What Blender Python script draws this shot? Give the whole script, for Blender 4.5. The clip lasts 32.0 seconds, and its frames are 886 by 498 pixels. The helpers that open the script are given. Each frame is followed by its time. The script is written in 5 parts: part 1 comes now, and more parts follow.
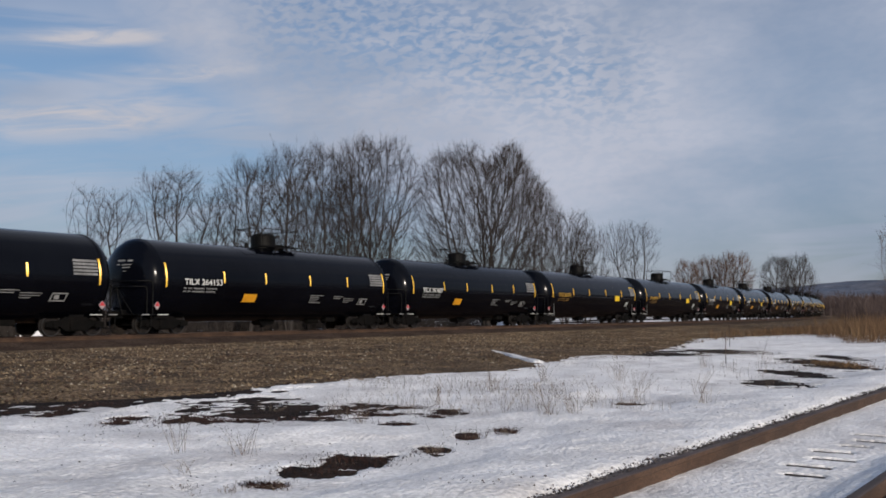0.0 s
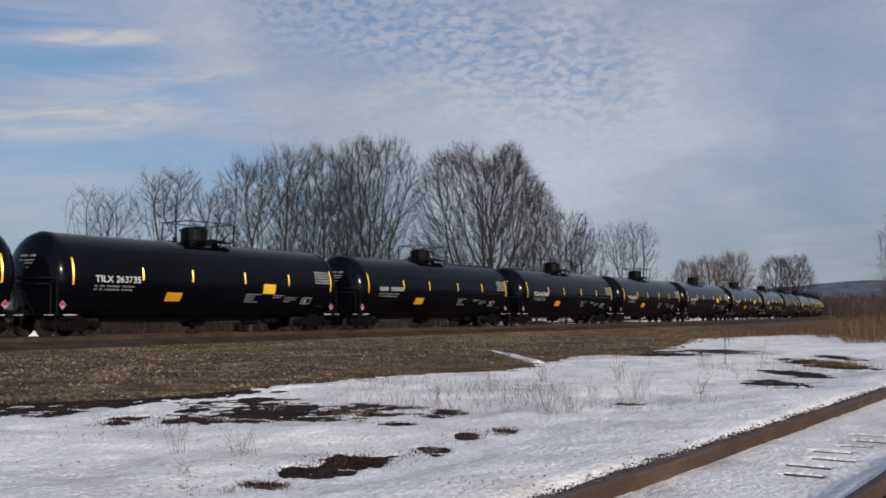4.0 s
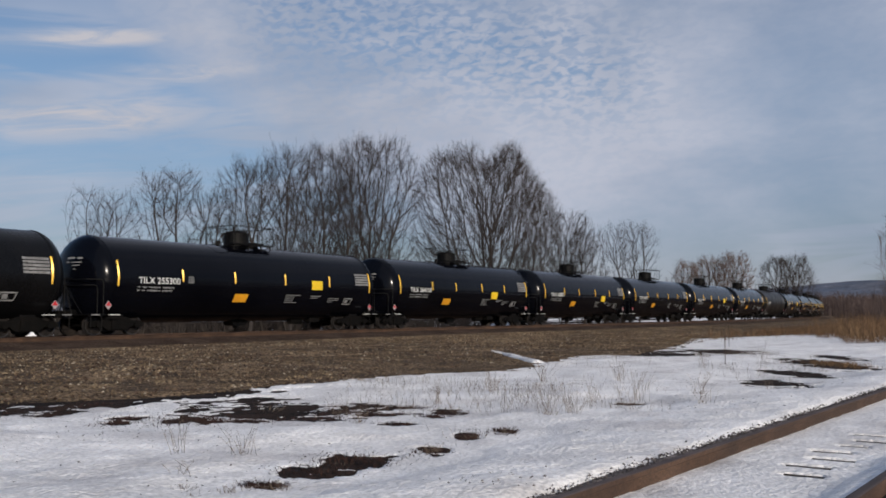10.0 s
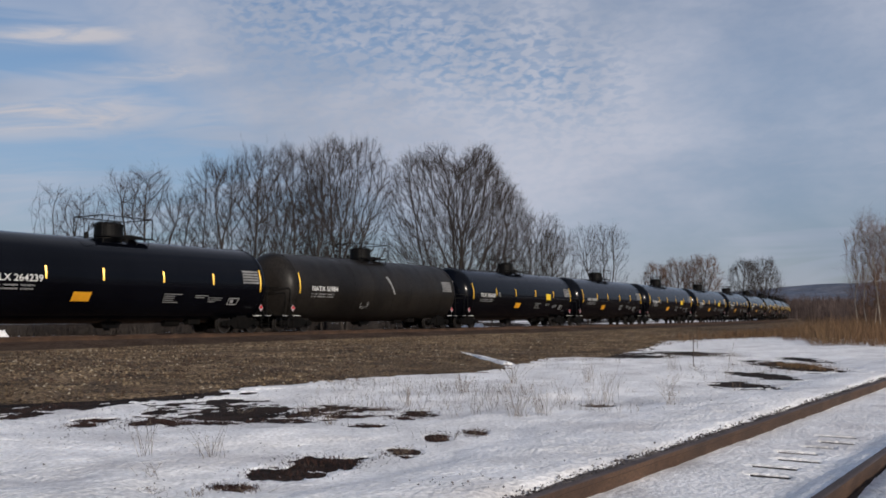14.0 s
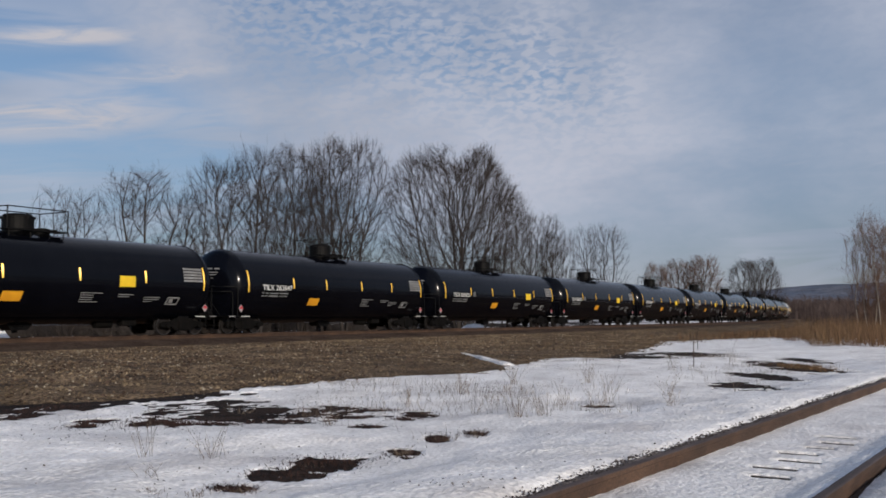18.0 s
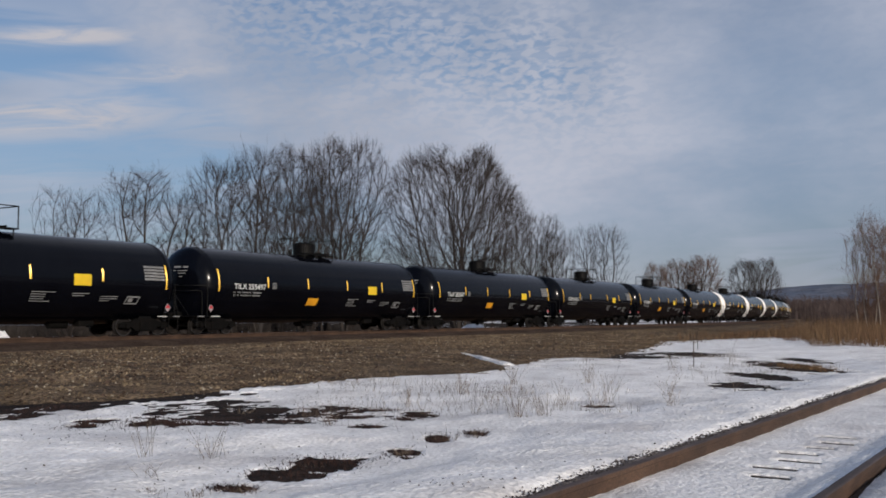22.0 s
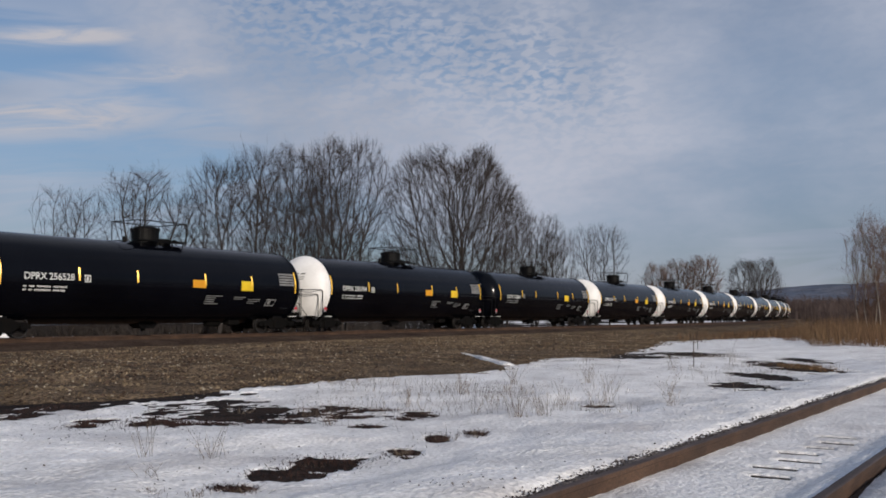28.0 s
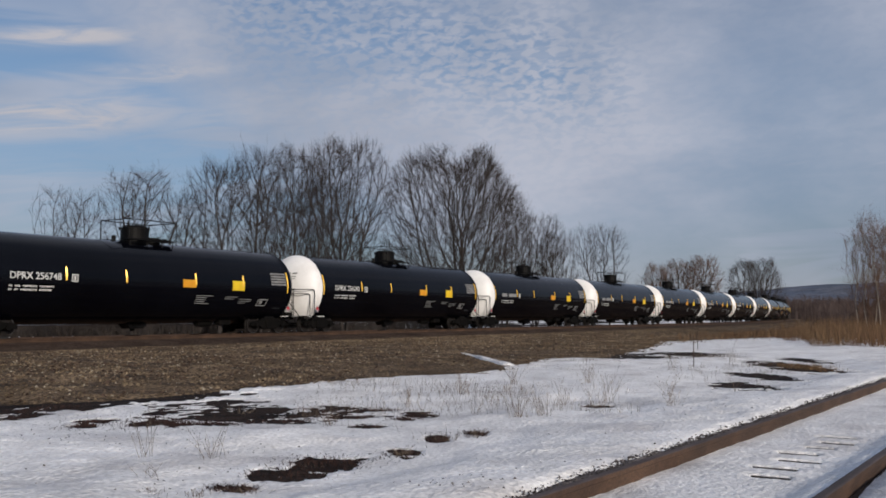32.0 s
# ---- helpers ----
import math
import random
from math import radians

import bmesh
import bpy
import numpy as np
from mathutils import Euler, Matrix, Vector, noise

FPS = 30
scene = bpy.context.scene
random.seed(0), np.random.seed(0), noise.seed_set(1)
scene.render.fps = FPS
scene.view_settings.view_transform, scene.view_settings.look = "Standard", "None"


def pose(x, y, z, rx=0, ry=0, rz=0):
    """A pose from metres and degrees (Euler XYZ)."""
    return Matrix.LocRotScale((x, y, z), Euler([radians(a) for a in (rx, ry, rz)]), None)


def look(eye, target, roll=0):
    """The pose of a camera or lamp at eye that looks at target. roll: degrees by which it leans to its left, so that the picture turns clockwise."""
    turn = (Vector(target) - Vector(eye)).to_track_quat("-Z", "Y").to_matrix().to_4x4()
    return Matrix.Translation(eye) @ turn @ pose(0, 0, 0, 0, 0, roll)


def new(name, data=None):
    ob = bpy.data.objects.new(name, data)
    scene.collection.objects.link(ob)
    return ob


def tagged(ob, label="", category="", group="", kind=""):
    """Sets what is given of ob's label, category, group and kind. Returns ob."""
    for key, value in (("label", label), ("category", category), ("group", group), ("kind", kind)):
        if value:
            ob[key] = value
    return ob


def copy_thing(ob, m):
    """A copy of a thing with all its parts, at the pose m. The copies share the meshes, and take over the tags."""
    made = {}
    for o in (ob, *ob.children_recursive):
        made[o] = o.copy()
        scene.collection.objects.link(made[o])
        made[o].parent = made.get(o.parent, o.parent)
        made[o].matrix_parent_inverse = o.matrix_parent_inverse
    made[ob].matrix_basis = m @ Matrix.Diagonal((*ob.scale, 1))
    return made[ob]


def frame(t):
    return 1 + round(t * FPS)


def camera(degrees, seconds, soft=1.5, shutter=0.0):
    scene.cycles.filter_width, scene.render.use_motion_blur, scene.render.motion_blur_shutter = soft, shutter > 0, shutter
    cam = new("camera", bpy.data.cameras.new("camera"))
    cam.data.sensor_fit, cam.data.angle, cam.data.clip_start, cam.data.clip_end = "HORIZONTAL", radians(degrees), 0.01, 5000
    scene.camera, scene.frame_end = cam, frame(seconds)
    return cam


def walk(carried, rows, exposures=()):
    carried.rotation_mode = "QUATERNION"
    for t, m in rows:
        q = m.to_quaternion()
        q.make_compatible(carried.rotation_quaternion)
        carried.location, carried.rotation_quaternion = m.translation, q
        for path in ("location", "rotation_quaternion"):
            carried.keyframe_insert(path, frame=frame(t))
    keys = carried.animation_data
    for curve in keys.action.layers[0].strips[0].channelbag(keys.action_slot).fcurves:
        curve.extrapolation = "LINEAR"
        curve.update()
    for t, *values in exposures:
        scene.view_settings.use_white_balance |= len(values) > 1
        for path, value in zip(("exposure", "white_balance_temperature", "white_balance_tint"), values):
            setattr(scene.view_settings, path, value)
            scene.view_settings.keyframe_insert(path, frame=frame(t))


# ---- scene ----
EYE = Vector((0, 0, 1.21))
cam = camera(50.03, 32.0, soft=1.7, shutter=0.05)


def aim(yaw, pitch, roll=0.0):
    a, b = radians(yaw), radians(pitch)
    return look(EYE, EYE + Vector((math.cos(a) * math.cos(b), math.sin(a) * math.cos(b), math.sin(b))), roll)


walk(cam, [
    (0, aim(33.60, 3.905, -0.13)), (0.5, aim(33.60, 3.86, -0.13)), (1.0, aim(33.566, 3.855, -0.135)),
    (1.5, aim(33.565, 3.873, -0.14)), (2.0, aim(33.57, 3.9, -0.14)), (3.0, aim(33.59, 3.907, -0.135)),
    (3.5, aim(33.565, 3.909, -0.135)), (5.5, aim(33.563, 3.907, -0.138)), (8.0, aim(33.566, 3.907, -0.14)),
    (10.5, aim(33.563, 3.91, -0.13)), (11.0, aim(33.569, 3.945, -0.16)), (11.5, aim(33.506, 4.05, -0.15)),
    (12.0, aim(32.807, 4.109, -0.08)), (12.5, aim(32.004, 4.179, -0.04)), (13.0, aim(31.765, 4.215, 0.03)),
    (13.5, aim(31.735, 4.045, 0.02)), (14.0, aim(31.81, 4.012, 0.015)), (14.5, aim(31.845, 4.05, 0.0)),
    (16.5, aim(31.825, 4.052)), (32, aim(31.825, 4.052))],
    exposures=[(0, -0.12), (11, -0.12), (20, -0.16), (32, -0.22)])

# ---- light ----
SUN_AZ, SUN_EL = 213.0, 19.0
sun = new("sun", bpy.data.lights.new("sun", "SUN"))
sun.data.energy, sun.data.angle, sun.data.color = 3.6, radians(0.6), (1.0, 0.90, 0.78)
sv = Vector((math.sin(radians(SUN_AZ)) * math.cos(radians(SUN_EL)), math.cos(radians(SUN_AZ)) * math.cos(radians(SUN_EL)),
             math.sin(radians(SUN_EL))))
sun.matrix_world = look(sv * 50, (0, 0, 0))


def sky_world():
    w = bpy.data.worlds.new("sky")
    scene.world = w
    w.use_nodes = True
    nt = w.node_tree
    nt.nodes.clear()
    N, Lk = nt.nodes.new, nt.links.new
    out, bg = N("ShaderNodeOutputWorld"), N("ShaderNodeBackground")
    Lk(bg.outputs[0], out.inputs[0])

    def op(kind, a, b=0.0, c=0.0):
        n = N("ShaderNodeMath")
        n.operation = kind
        for i, v in enumerate((a, b, c)):
            if isinstance(v, (int, float)):
                n.inputs[i].default_value = v
            else:
                Lk(v, n.inputs[i])
        return n.outputs[0]

    def ramp(v, lo, hi, a=0.0, b=1.0):
        n = N("ShaderNodeMapRange")
        n.interpolation_type = "SMOOTHSTEP"
        Lk(v, n.inputs["Value"])
        for k, x in (("From Min", lo), ("From Max", hi), ("To Min", a), ("To Max", b)):
            n.inputs[k].default_value = x
        return n.outputs[0]

    def noise_at(x, y, scale, detail, rough, seed, warp=0.0):
        c = N("ShaderNodeCombineXYZ")
        Lk(x, c.inputs[0]), Lk(y, c.inputs[1])
        c.inputs[2].default_value = seed
        n = N("ShaderNodeTexNoise")
        n.inputs["Scale"].default_value, n.inputs["Detail"].default_value = scale, detail
        n.inputs["Roughness"].default_value, n.inputs["Distortion"].default_value = rough, warp
        Lk(c.outputs[0], n.inputs["Vector"])
        return n.outputs["Fac"]

    tex = N("ShaderNodeTexCoord")
    sep = N("ShaderNodeSeparateXYZ")
    Lk(tex.outputs["Generated"], sep.inputs[0])
    dx, dy, dz = sep.outputs
    az = op("MULTIPLY", op("ARCTAN2", dy, dx), 57.2958)
    el = op("MULTIPLY", op("ARCSINE", dz), 57.2958)
    sky = N("ShaderNodeTexSky")
    sky.sky_type, sky.sun_disc = "NISHITA", False
    sky.sun_elevation, sky.sun_rotation = radians(SUN_EL), radians(SUN_AZ)
    sky.air_density, sky.dust_density, sky.ozone_density = 1.0, 0.6, 2.0
    # a broken sheet of altocumulus over most of the sky, open to the left of the trees
    edge = noise_at(az, el, 0.06, 3, 0.5, 3.0)
    edge_az = op("ADD", az, op("MULTIPLY_ADD", edge, 26.0, -13.0))
    lean = op("SUBTRACT", edge_az, op("MULTIPLY", op("MINIMUM", el, 17.0), 1.6))
    sheet = ramp(lean, 33.0, 22.0)
    low = ramp(op("ADD", el, op("MULTIPLY_ADD", edge, 8.0, -4.0)), 3.0, 9.5, 0.72, 1.0)
    ripples = noise_at(op("MULTIPLY_ADD", el, 0.4, op("MULTIPLY", az, 1.25)), op("MULTIPLY", el, 2.5), 1.0, 2, 0.5, 1.0, 0.4)
    broad = noise_at(op("MULTIPLY", az, 0.055), op("MULTIPLY", el, 0.13), 1.0, 4, 0.55, 7.0, 0.4)
    # the band where the sheet breaks into small cells
    off = op("DIVIDE", op("SUBTRACT", el, op("MULTIPLY_ADD", az, 0.21, 9.3)), 3.0)
    dapple = op("MULTIPLY", op("EXPONENT", op("MULTIPLY", op("MULTIPLY", off, off), -1.0)), op("MULTIPLY", ramp(az, 18.0, 26.0), ramp(az, 48.0, 42.0)))
    cells = op("MULTIPLY_ADD", op("SUBTRACT", ramp(ripples, 0.34, 0.62), 1.0), op("MULTIPLY_ADD", dapple, 0.66, 0.10), 1.0)
    body = op("MULTIPLY", op("MULTIPLY", op("MULTIPLY", sheet, low), ramp(az, 8.0, 24.0, 0.70, 1.0)), op("MULTIPLY", cells, ramp(broad, 0.34, 0.60, 0.70, 1.0)))
    tilt = op("ADD", el, op("MULTIPLY", az, 0.11))
    bands = noise_at(op("MULTIPLY", az, 0.05), op("MULTIPLY", tilt, 0.36), 1.0, 4, 0.55, 5.2, 0.5)
    streak = op("MULTIPLY", ramp(bands, 0.47, 0.66), ramp(el, 22.0, 13.0, 0.15, 0.9))
    grey = op("MULTIPLY", ramp(noise_at(op("MULTIPLY", az, 0.06), op("MULTIPLY", el, 0.55), 1.0, 3, 0.5, 9.4), 0.5, 0.68), ramp(el, 9.0, 4.0, 0.0, 0.75))
    wisps = noise_at(op("MULTIPLY", az, 0.16), op("MULTIPLY", tilt, 1.1), 1.0, 5, 0.6, 2.6, 0.7)

    def bank(a0, e0, wa, we):
        p = op("DIVIDE", op("SUBTRACT", az, a0), wa)
        q = op("DIVIDE", op("SUBTRACT", tilt, e0 + 0.11 * a0), we)
        g = op("EXPONENT", op("MULTIPLY", op("ADD", op("MULTIPLY", p, p), op("MULTIPLY", q, q)), -1.0))
        return op("MULTIPLY", g, ramp(wisps, 0.28, 0.66, 0.30, 1.0))

    white = op("MAXIMUM", bank(54.5, 11.1, 8.0, 1.35), op("MAXIMUM", bank(53.5, 15.6, 5.5, 0.6), op("MAXIMUM", bank(48.5, 14.0, 4.5, 0.65), op("MULTIPLY", bank(45.0, 11.6, 7.0, 2.4), 0.5))))
    white = op("MINIMUM", op("MULTIPLY", white, 1.25), 1.0)
    streak = op("MAXIMUM", op("MULTIPLY", streak, 0.8), op("MAXIMUM", white, op("MULTIPLY", bank(57.0, 6.6, 10.0, 2.0), 0.7)))
    cover = op("MINIMUM", op("MAXIMUM", body, op("MAXIMUM", streak, grey)), 1.0)
    shade = ramp(op("ADD", op("MULTIPLY", broad, 0.5), op("MULTIPLY", edge, 0.5)), 0.35, 0.65)
    tone = N("ShaderNodeMix")
    tone.data_type = "RGBA"
    Lk(shade, tone.inputs[0])
    tone.inputs[6].default_value, tone.inputs[7].default_value = (0.340, 0.395, 0.512, 1), (0.546, 0.573, 0.675, 1)
    pale = N("ShaderNodeMix")
    pale.data_type = "RGBA"
    Lk(op("MULTIPLY", white, 0.8), pale.inputs[0]), Lk(tone.outputs[2], pale.inputs[6])
    pale.inputs[7].default_value = (0.585, 0.57, 0.61, 1)
    gain = N("ShaderNodeVectorMath")
    gain.operation = "MULTIPLY"
    Lk(sky.outputs[0], gain.inputs[0])
    deep = N("ShaderNodeMix")
    deep.data_type = "RGBA"
    Lk(ramp(el, 0.0, 15.0), deep.inputs[0])
    deep.inputs[6].default_value, deep.inputs[7].default_value = (0.044, 0.048, 0.064, 1), (0.084, 0.086, 0.094, 1)
    Lk(deep.outputs[2], gain.inputs[1])
    mix = N("ShaderNodeMix")
    mix.data_type = "RGBA"
    Lk(cover, mix.inputs[0]), Lk(gain.outputs[0], mix.inputs[6]), Lk(pale.outputs[2], mix.inputs[7])
    Lk(mix.outputs[2], bg.inputs[0])
    bg.inputs[1].default_value = 1.0


sky_world()

# ---- materials ----
def material(name, base, rough=0.6, metal=0.0, vary=0.0, scale=4.0, second=None, fine=0.0, fine_scale=60.0, bump=0.0,
             bump_scale=40.0, per=None, spec=0.5, coat=0.0, stretch=(1, 1, 1), rough_vary=0.0, film=None):
    """Base colour with two scales of variation and a bump, in the object's own metres."""
    m = bpy.data.materials.new(name)
    m.use_nodes = True
    nt = m.node_tree
    N, Lk = nt.nodes.new, nt.links.new
    b = nt.nodes["Principled BSDF"]
    b.inputs["Roughness"].default_value, b.inputs["Metallic"].default_value = rough, metal
    b.inputs["Specular IOR Level"].default_value, b.inputs["Coat Weight"].default_value = spec, coat
    tex = N("ShaderNodeTexCoord")
    mp = N("ShaderNodeMapping")
    mp.inputs["Scale"].default_value = stretch
    Lk(tex.outputs["Object"], mp.inputs[0])

    def nz(s, detail=4):
        n = N("ShaderNodeTexNoise")
        n.inputs["Scale"].default_value, n.inputs["Detail"].default_value = s, detail
        Lk(mp.outputs[0], n.inputs["Vector"])
        return n.outputs["Fac"]

    def rng(v, lo, hi, a, c):
        n = N("ShaderNodeMapRange")
        Lk(v, n.inputs["Value"])
        for k, x in (("From Min", lo), ("From Max", hi), ("To Min", a), ("To Max", c)):
            n.inputs[k].default_value = x
        return n.outputs[0]

    col = N("ShaderNodeMix")
    col.data_type = "RGBA"
    col.inputs[6].default_value = (*base, 1)
    col.inputs[7].default_value = (*(second or base), 1)
    big = nz(scale)
    Lk(rng(big, 0.40, 0.62, 0, 1), col.inputs[0])
    cur = col.outputs[2]
    factors = []
    if vary:
        factors.append(rng(nz(scale * 0.37 + 0.01), 0.3, 0.7, 1 - vary, 1 + vary))
    if fine:
        factors.append(rng(nz(fine_scale, 3), 0.36, 0.64, 1 - fine, 1 + fine))
    if per == "object":
        factors.append(rng(N("ShaderNodeObjectInfo").outputs["Random"], 0, 1, 0.7, 1.3))
    if per == "island":
        factors.append(rng(N("ShaderNodeNewGeometry").outputs["Random Per Island"], 0, 1, 0.5, 1.45))
    if film:
        f2 = N("ShaderNodeMix")
        f2.data_type = "RGBA"
        Lk(rng(nz(film[1], 7), 0.50, 0.72, 0.0, film[2]), f2.inputs[0]), Lk(cur, f2.inputs[6])
        f2.inputs[7].default_value = (*film[0], 1)
        cur = f2.outputs[2]
    for f in factors:
        v = N("ShaderNodeVectorMath")
        v.operation = "SCALE"
        Lk(cur, v.inputs[0]), Lk(f, v.inputs["Scale"])
        cur = v.outputs[0]
    Lk(cur, b.inputs["Base Color"])
    if rough_vary:
        Lk(rng(nz(scale * 1.7), 0.3, 0.7, rough - rough_vary, rough + rough_vary), b.inputs["Roughness"])
    if bump:
        bp = N("ShaderNodeBump")
        bp.inputs["Strength"].default_value, bp.inputs["Distance"].default_value = 1.0, bump
        Lk(nz(bump_scale, 6), bp.inputs["Height"])
        Lk(bp.outputs[0], b.inputs["Normal"])
    return m


M_SNOW = material("snow", (0.83, 0.815, 0.81), 0.55, vary=0.09, scale=1.6, second=(0.95, 0.935, 0.93), fine=0.16, fine_scale=24, bump=0.030, bump_scale=20, spec=0.3, film=((0.44, 0.405, 0.40), 0.9, 0.60))
M_EARTH = material("earth", (0.013, 0.010, 0.0095), 0.95, vary=0.3, scale=1.8, second=(0.036, 0.024, 0.019), fine=0.6, fine_scale=22, bump=0.05, bump_scale=18, spec=0.1)
M_GRAVEL = material("gravel", (0.172, 0.120, 0.074), 0.95, vary=0.35, scale=0.9, second=(0.070, 0.050, 0.035), fine=0.8, fine_scale=13, bump=0.10, bump_scale=13, spec=0.12)
M_BALLAST = material("ballast", (0.052, 0.034, 0.026), 0.95, vary=0.25, scale=0.8, second=(0.078, 0.054, 0.041), fine=0.55, fine_scale=12, bump=0.06, bump_scale=13, spec=0.1)
M_STONE = material("stone", (0.095, 0.064, 0.040), 0.85, vary=0.35, scale=0.7, second=(0.190, 0.142, 0.090), fine=0.2, fine_scale=40, per="island", spec=0.2)
M_PALE = material("pale stone", (0.36, 0.31, 0.24), 0.85, scale=2.0, second=(0.28, 0.24, 0.18), fine=0.15, fine_scale=40, per="island", spec=0.2)
M_GRIT = material("grey grit", (0.105, 0.092, 0.090), 0.9, scale=3.0, second=(0.06, 0.052, 0.052), fine=0.4, fine_scale=40, per="island", spec=0.15)
M_RUST = material("rusty steel", (0.050, 0.026, 0.015), 0.8, 0.1, vary=0.3, scale=2.5, second=(0.075, 0.041, 0.024), fine=0.3, fine_scale=50, bump=0.002, bump_scale=80)
M_RAILTOP = material("worn rail head", (0.085, 0.066, 0.064), 0.7, 0.0, vary=0.2, scale=3, second=(0.062, 0.047, 0.046), fine=0.15, fine_scale=50, spec=0.2)
M_TIE = material("old sleeper wood", (0.020, 0.016, 0.014), 0.9, vary=0.25, scale=3, second=(0.035, 0.027, 0.022), fine=0.35, fine_scale=30, bump=0.006, bump_scale=30, per="object", stretch=(3, 0.4, 1))
M_BARK = material("bark", (0.024, 0.019, 0.017), 0.9, vary=0.25, scale=1.5, second=(0.040, 0.031, 0.026), fine=0.25, fine_scale=25, bump=0.01, bump_scale=20)
M_TWIG = material("twig", (0.040, 0.031, 0.027), 0.85, vary=0.2, scale=0.6, second=(0.030, 0.024, 0.022), fine=0.2, fine_scale=9, spec=0.2)
M_TWIG_RED = material("reddish twig", (0.135, 0.078, 0.052), 0.85, vary=0.2, scale=0.4, second=(0.095, 0.060, 0.045), fine=0.2, fine_scale=9, spec=0.2)
M_BIRCH = material("pale bark", (0.30, 0.26, 0.21), 0.8, vary=0.25, scale=1.5, second=(0.17, 0.13, 0.10), fine=0.25, fine_scale=20)
M_REED = material("dry reed", (0.150, 0.096, 0.053), 0.8, vary=0.3, scale=0.3, second=(0.115, 0.066, 0.038), per="island", spec=0.15)
M_WEED = material("dry weed", (0.150, 0.118, 0.092), 0.85, vary=0.2, scale=4, second=(0.090, 0.070, 0.058), per="island", spec=0.2)
# the hill's blue-grey is distance haze put into its base colour
M_HILL_HAZED = material("wooded hill", (0.12, 0.14, 0.185), 1.0, vary=0.2, scale=0.012, second=(0.15, 0.16, 0.195), fine=0.2, fine_scale=0.08, spec=0.0)
# brown of the bare woods, lightened and cooled to paint in distance haze
M_WOODS_HAZED = material("far bare woods", (0.064, 0.050, 0.050), 0.95, vary=0.25, scale=0.2, second=(0.088, 0.066, 0.060), per="island", spec=0.05)


def paint(name, base, rough, second, fine, rv=0.08, coat=0.0):
    return material(name, base, rough, vary=0.22, scale=0.9, second=second, fine=fine, fine_scale=16, bump=0.0016, bump_scale=1.6, rough_vary=rv, coat=coat, stretch=(1, 1, 0.45), spec=0.17)


M_BLACK = paint("black tank paint", (0.0016, 0.0019, 0.0036), 0.17, (0.0022, 0.0026, 0.0044), 0.15, 0.05)
M_BLACK2 = paint("dusty black tank paint", (0.0034, 0.0036, 0.0044), 0.30, (0.0048, 0.0048, 0.0054), 0.2)
M_GREY = paint("grimy grey tank paint", (0.0105, 0.0092, 0.0086), 0.42, (0.016, 0.0138, 0.012), 0.3)
M_WHITE = material("white tank head paint", (0.88, 0.865, 0.85), 0.45, vary=0.04, scale=1.2, second=(0.80, 0.78, 0.76), fine=0.03, fine_scale=12)
M_FRAME = material("grimy black steel", (0.0022, 0.0021, 0.0022), 0.6, vary=0.25, scale=2.5, second=(0.0045, 0.004, 0.0038), fine=0.25, fine_scale=30, spec=0.15)
M_TRUCK = material("road-grimed cast steel", (0.0028, 0.0026, 0.0025), 0.8, vary=0.25, scale=3, second=(0.0055, 0.0045, 0.004), fine=0.3, fine_scale=30, spec=0.12)
M_WHEEL = material("wheel steel", (0.012, 0.010, 0.0095), 0.6, 0.2, vary=0.2, scale=4, second=(0.02, 0.016, 0.014), spec=0.3)
M_TREAD = material("worn wheel rim", (0.07, 0.066, 0.064), 0.45, 0.7)
M_YELLOW = material("yellow reflective tape", (0.80, 0.47, 0.04), 0.33, 0.22, vary=0.1, scale=3, second=(0.78, 0.46, 0.04))
M_ORANGE = material("orange decal", (0.72, 0.33, 0.015), 0.5, vary=0.08, scale=3, second=(0.66, 0.29, 0.015))
M_LEMON = material("yellow decal", (0.82, 0.56, 0.02), 0.5, vary=0.08, scale=3, second=(0.76, 0.5, 0.02))
M_LETTER = material("white stencil paint", (0.72, 0.72, 0.70), 0.6, vary=0.1, scale=2, second=(0.62, 0.62, 0.6))
M_SMALL = material("worn white stencil", (0.25, 0.25, 0.25), 0.65, vary=0.2, scale=3, second=(0.17, 0.17, 0.17))
M_OCHRE = material("ochre stencil paint", (0.62, 0.36, 0.04), 0.6, vary=0.1, scale=2, second=(0.55, 0.3, 0.03))
M_OCHRE_DIM = material("faint ochre stencil", (0.22, 0.12, 0.02), 0.65, vary=0.2, scale=3, second=(0.15, 0.08, 0.015))
M_RED = material("red placard", (0.48, 0.02, 0.03), 0.5)
M_PLACARD = material("faded placard white", (0.42, 0.36, 0.37), 0.6, vary=0.1, scale=6, second=(0.34, 0.28, 0.29))
M_MAT = material("matted dead grass", (0.058, 0.034, 0.029), 0.9, vary=0.2, scale=3, second=(0.030, 0.019, 0.018), per="island", spec=0.1)
M_INK = material("dark stencil ink", (0.16, 0.155, 0.15), 0.7)


# ---- mesh tools ----
def link(name, mesh, parent=None, label=""):
    ob = new(name, mesh)
    if parent is not None:
        ob.parent = parent
    return tagged(ob, label)


def mesh_of(bm, name, mat, smooth=None):
    me = bpy.data.meshes.new(name)
    bmesh.ops.recalc_face_normals(bm, faces=bm.faces)
    bm.to_mesh(me)
    bm.free()
    for mm in (mat if isinstance(mat, (list, tuple)) else [mat]):
        me.materials.append(mm)
    if smooth is not None:
        me.polygons.foreach_set("use_smooth", [True] * len(me.polygons))
        me.set_sharp_from_angle(angle=radians(smooth))
    return me


def part(name, bm, mat, parent, label="", smooth=None):
    return link(name, mesh_of(bm, name, mat, smooth), parent, label)


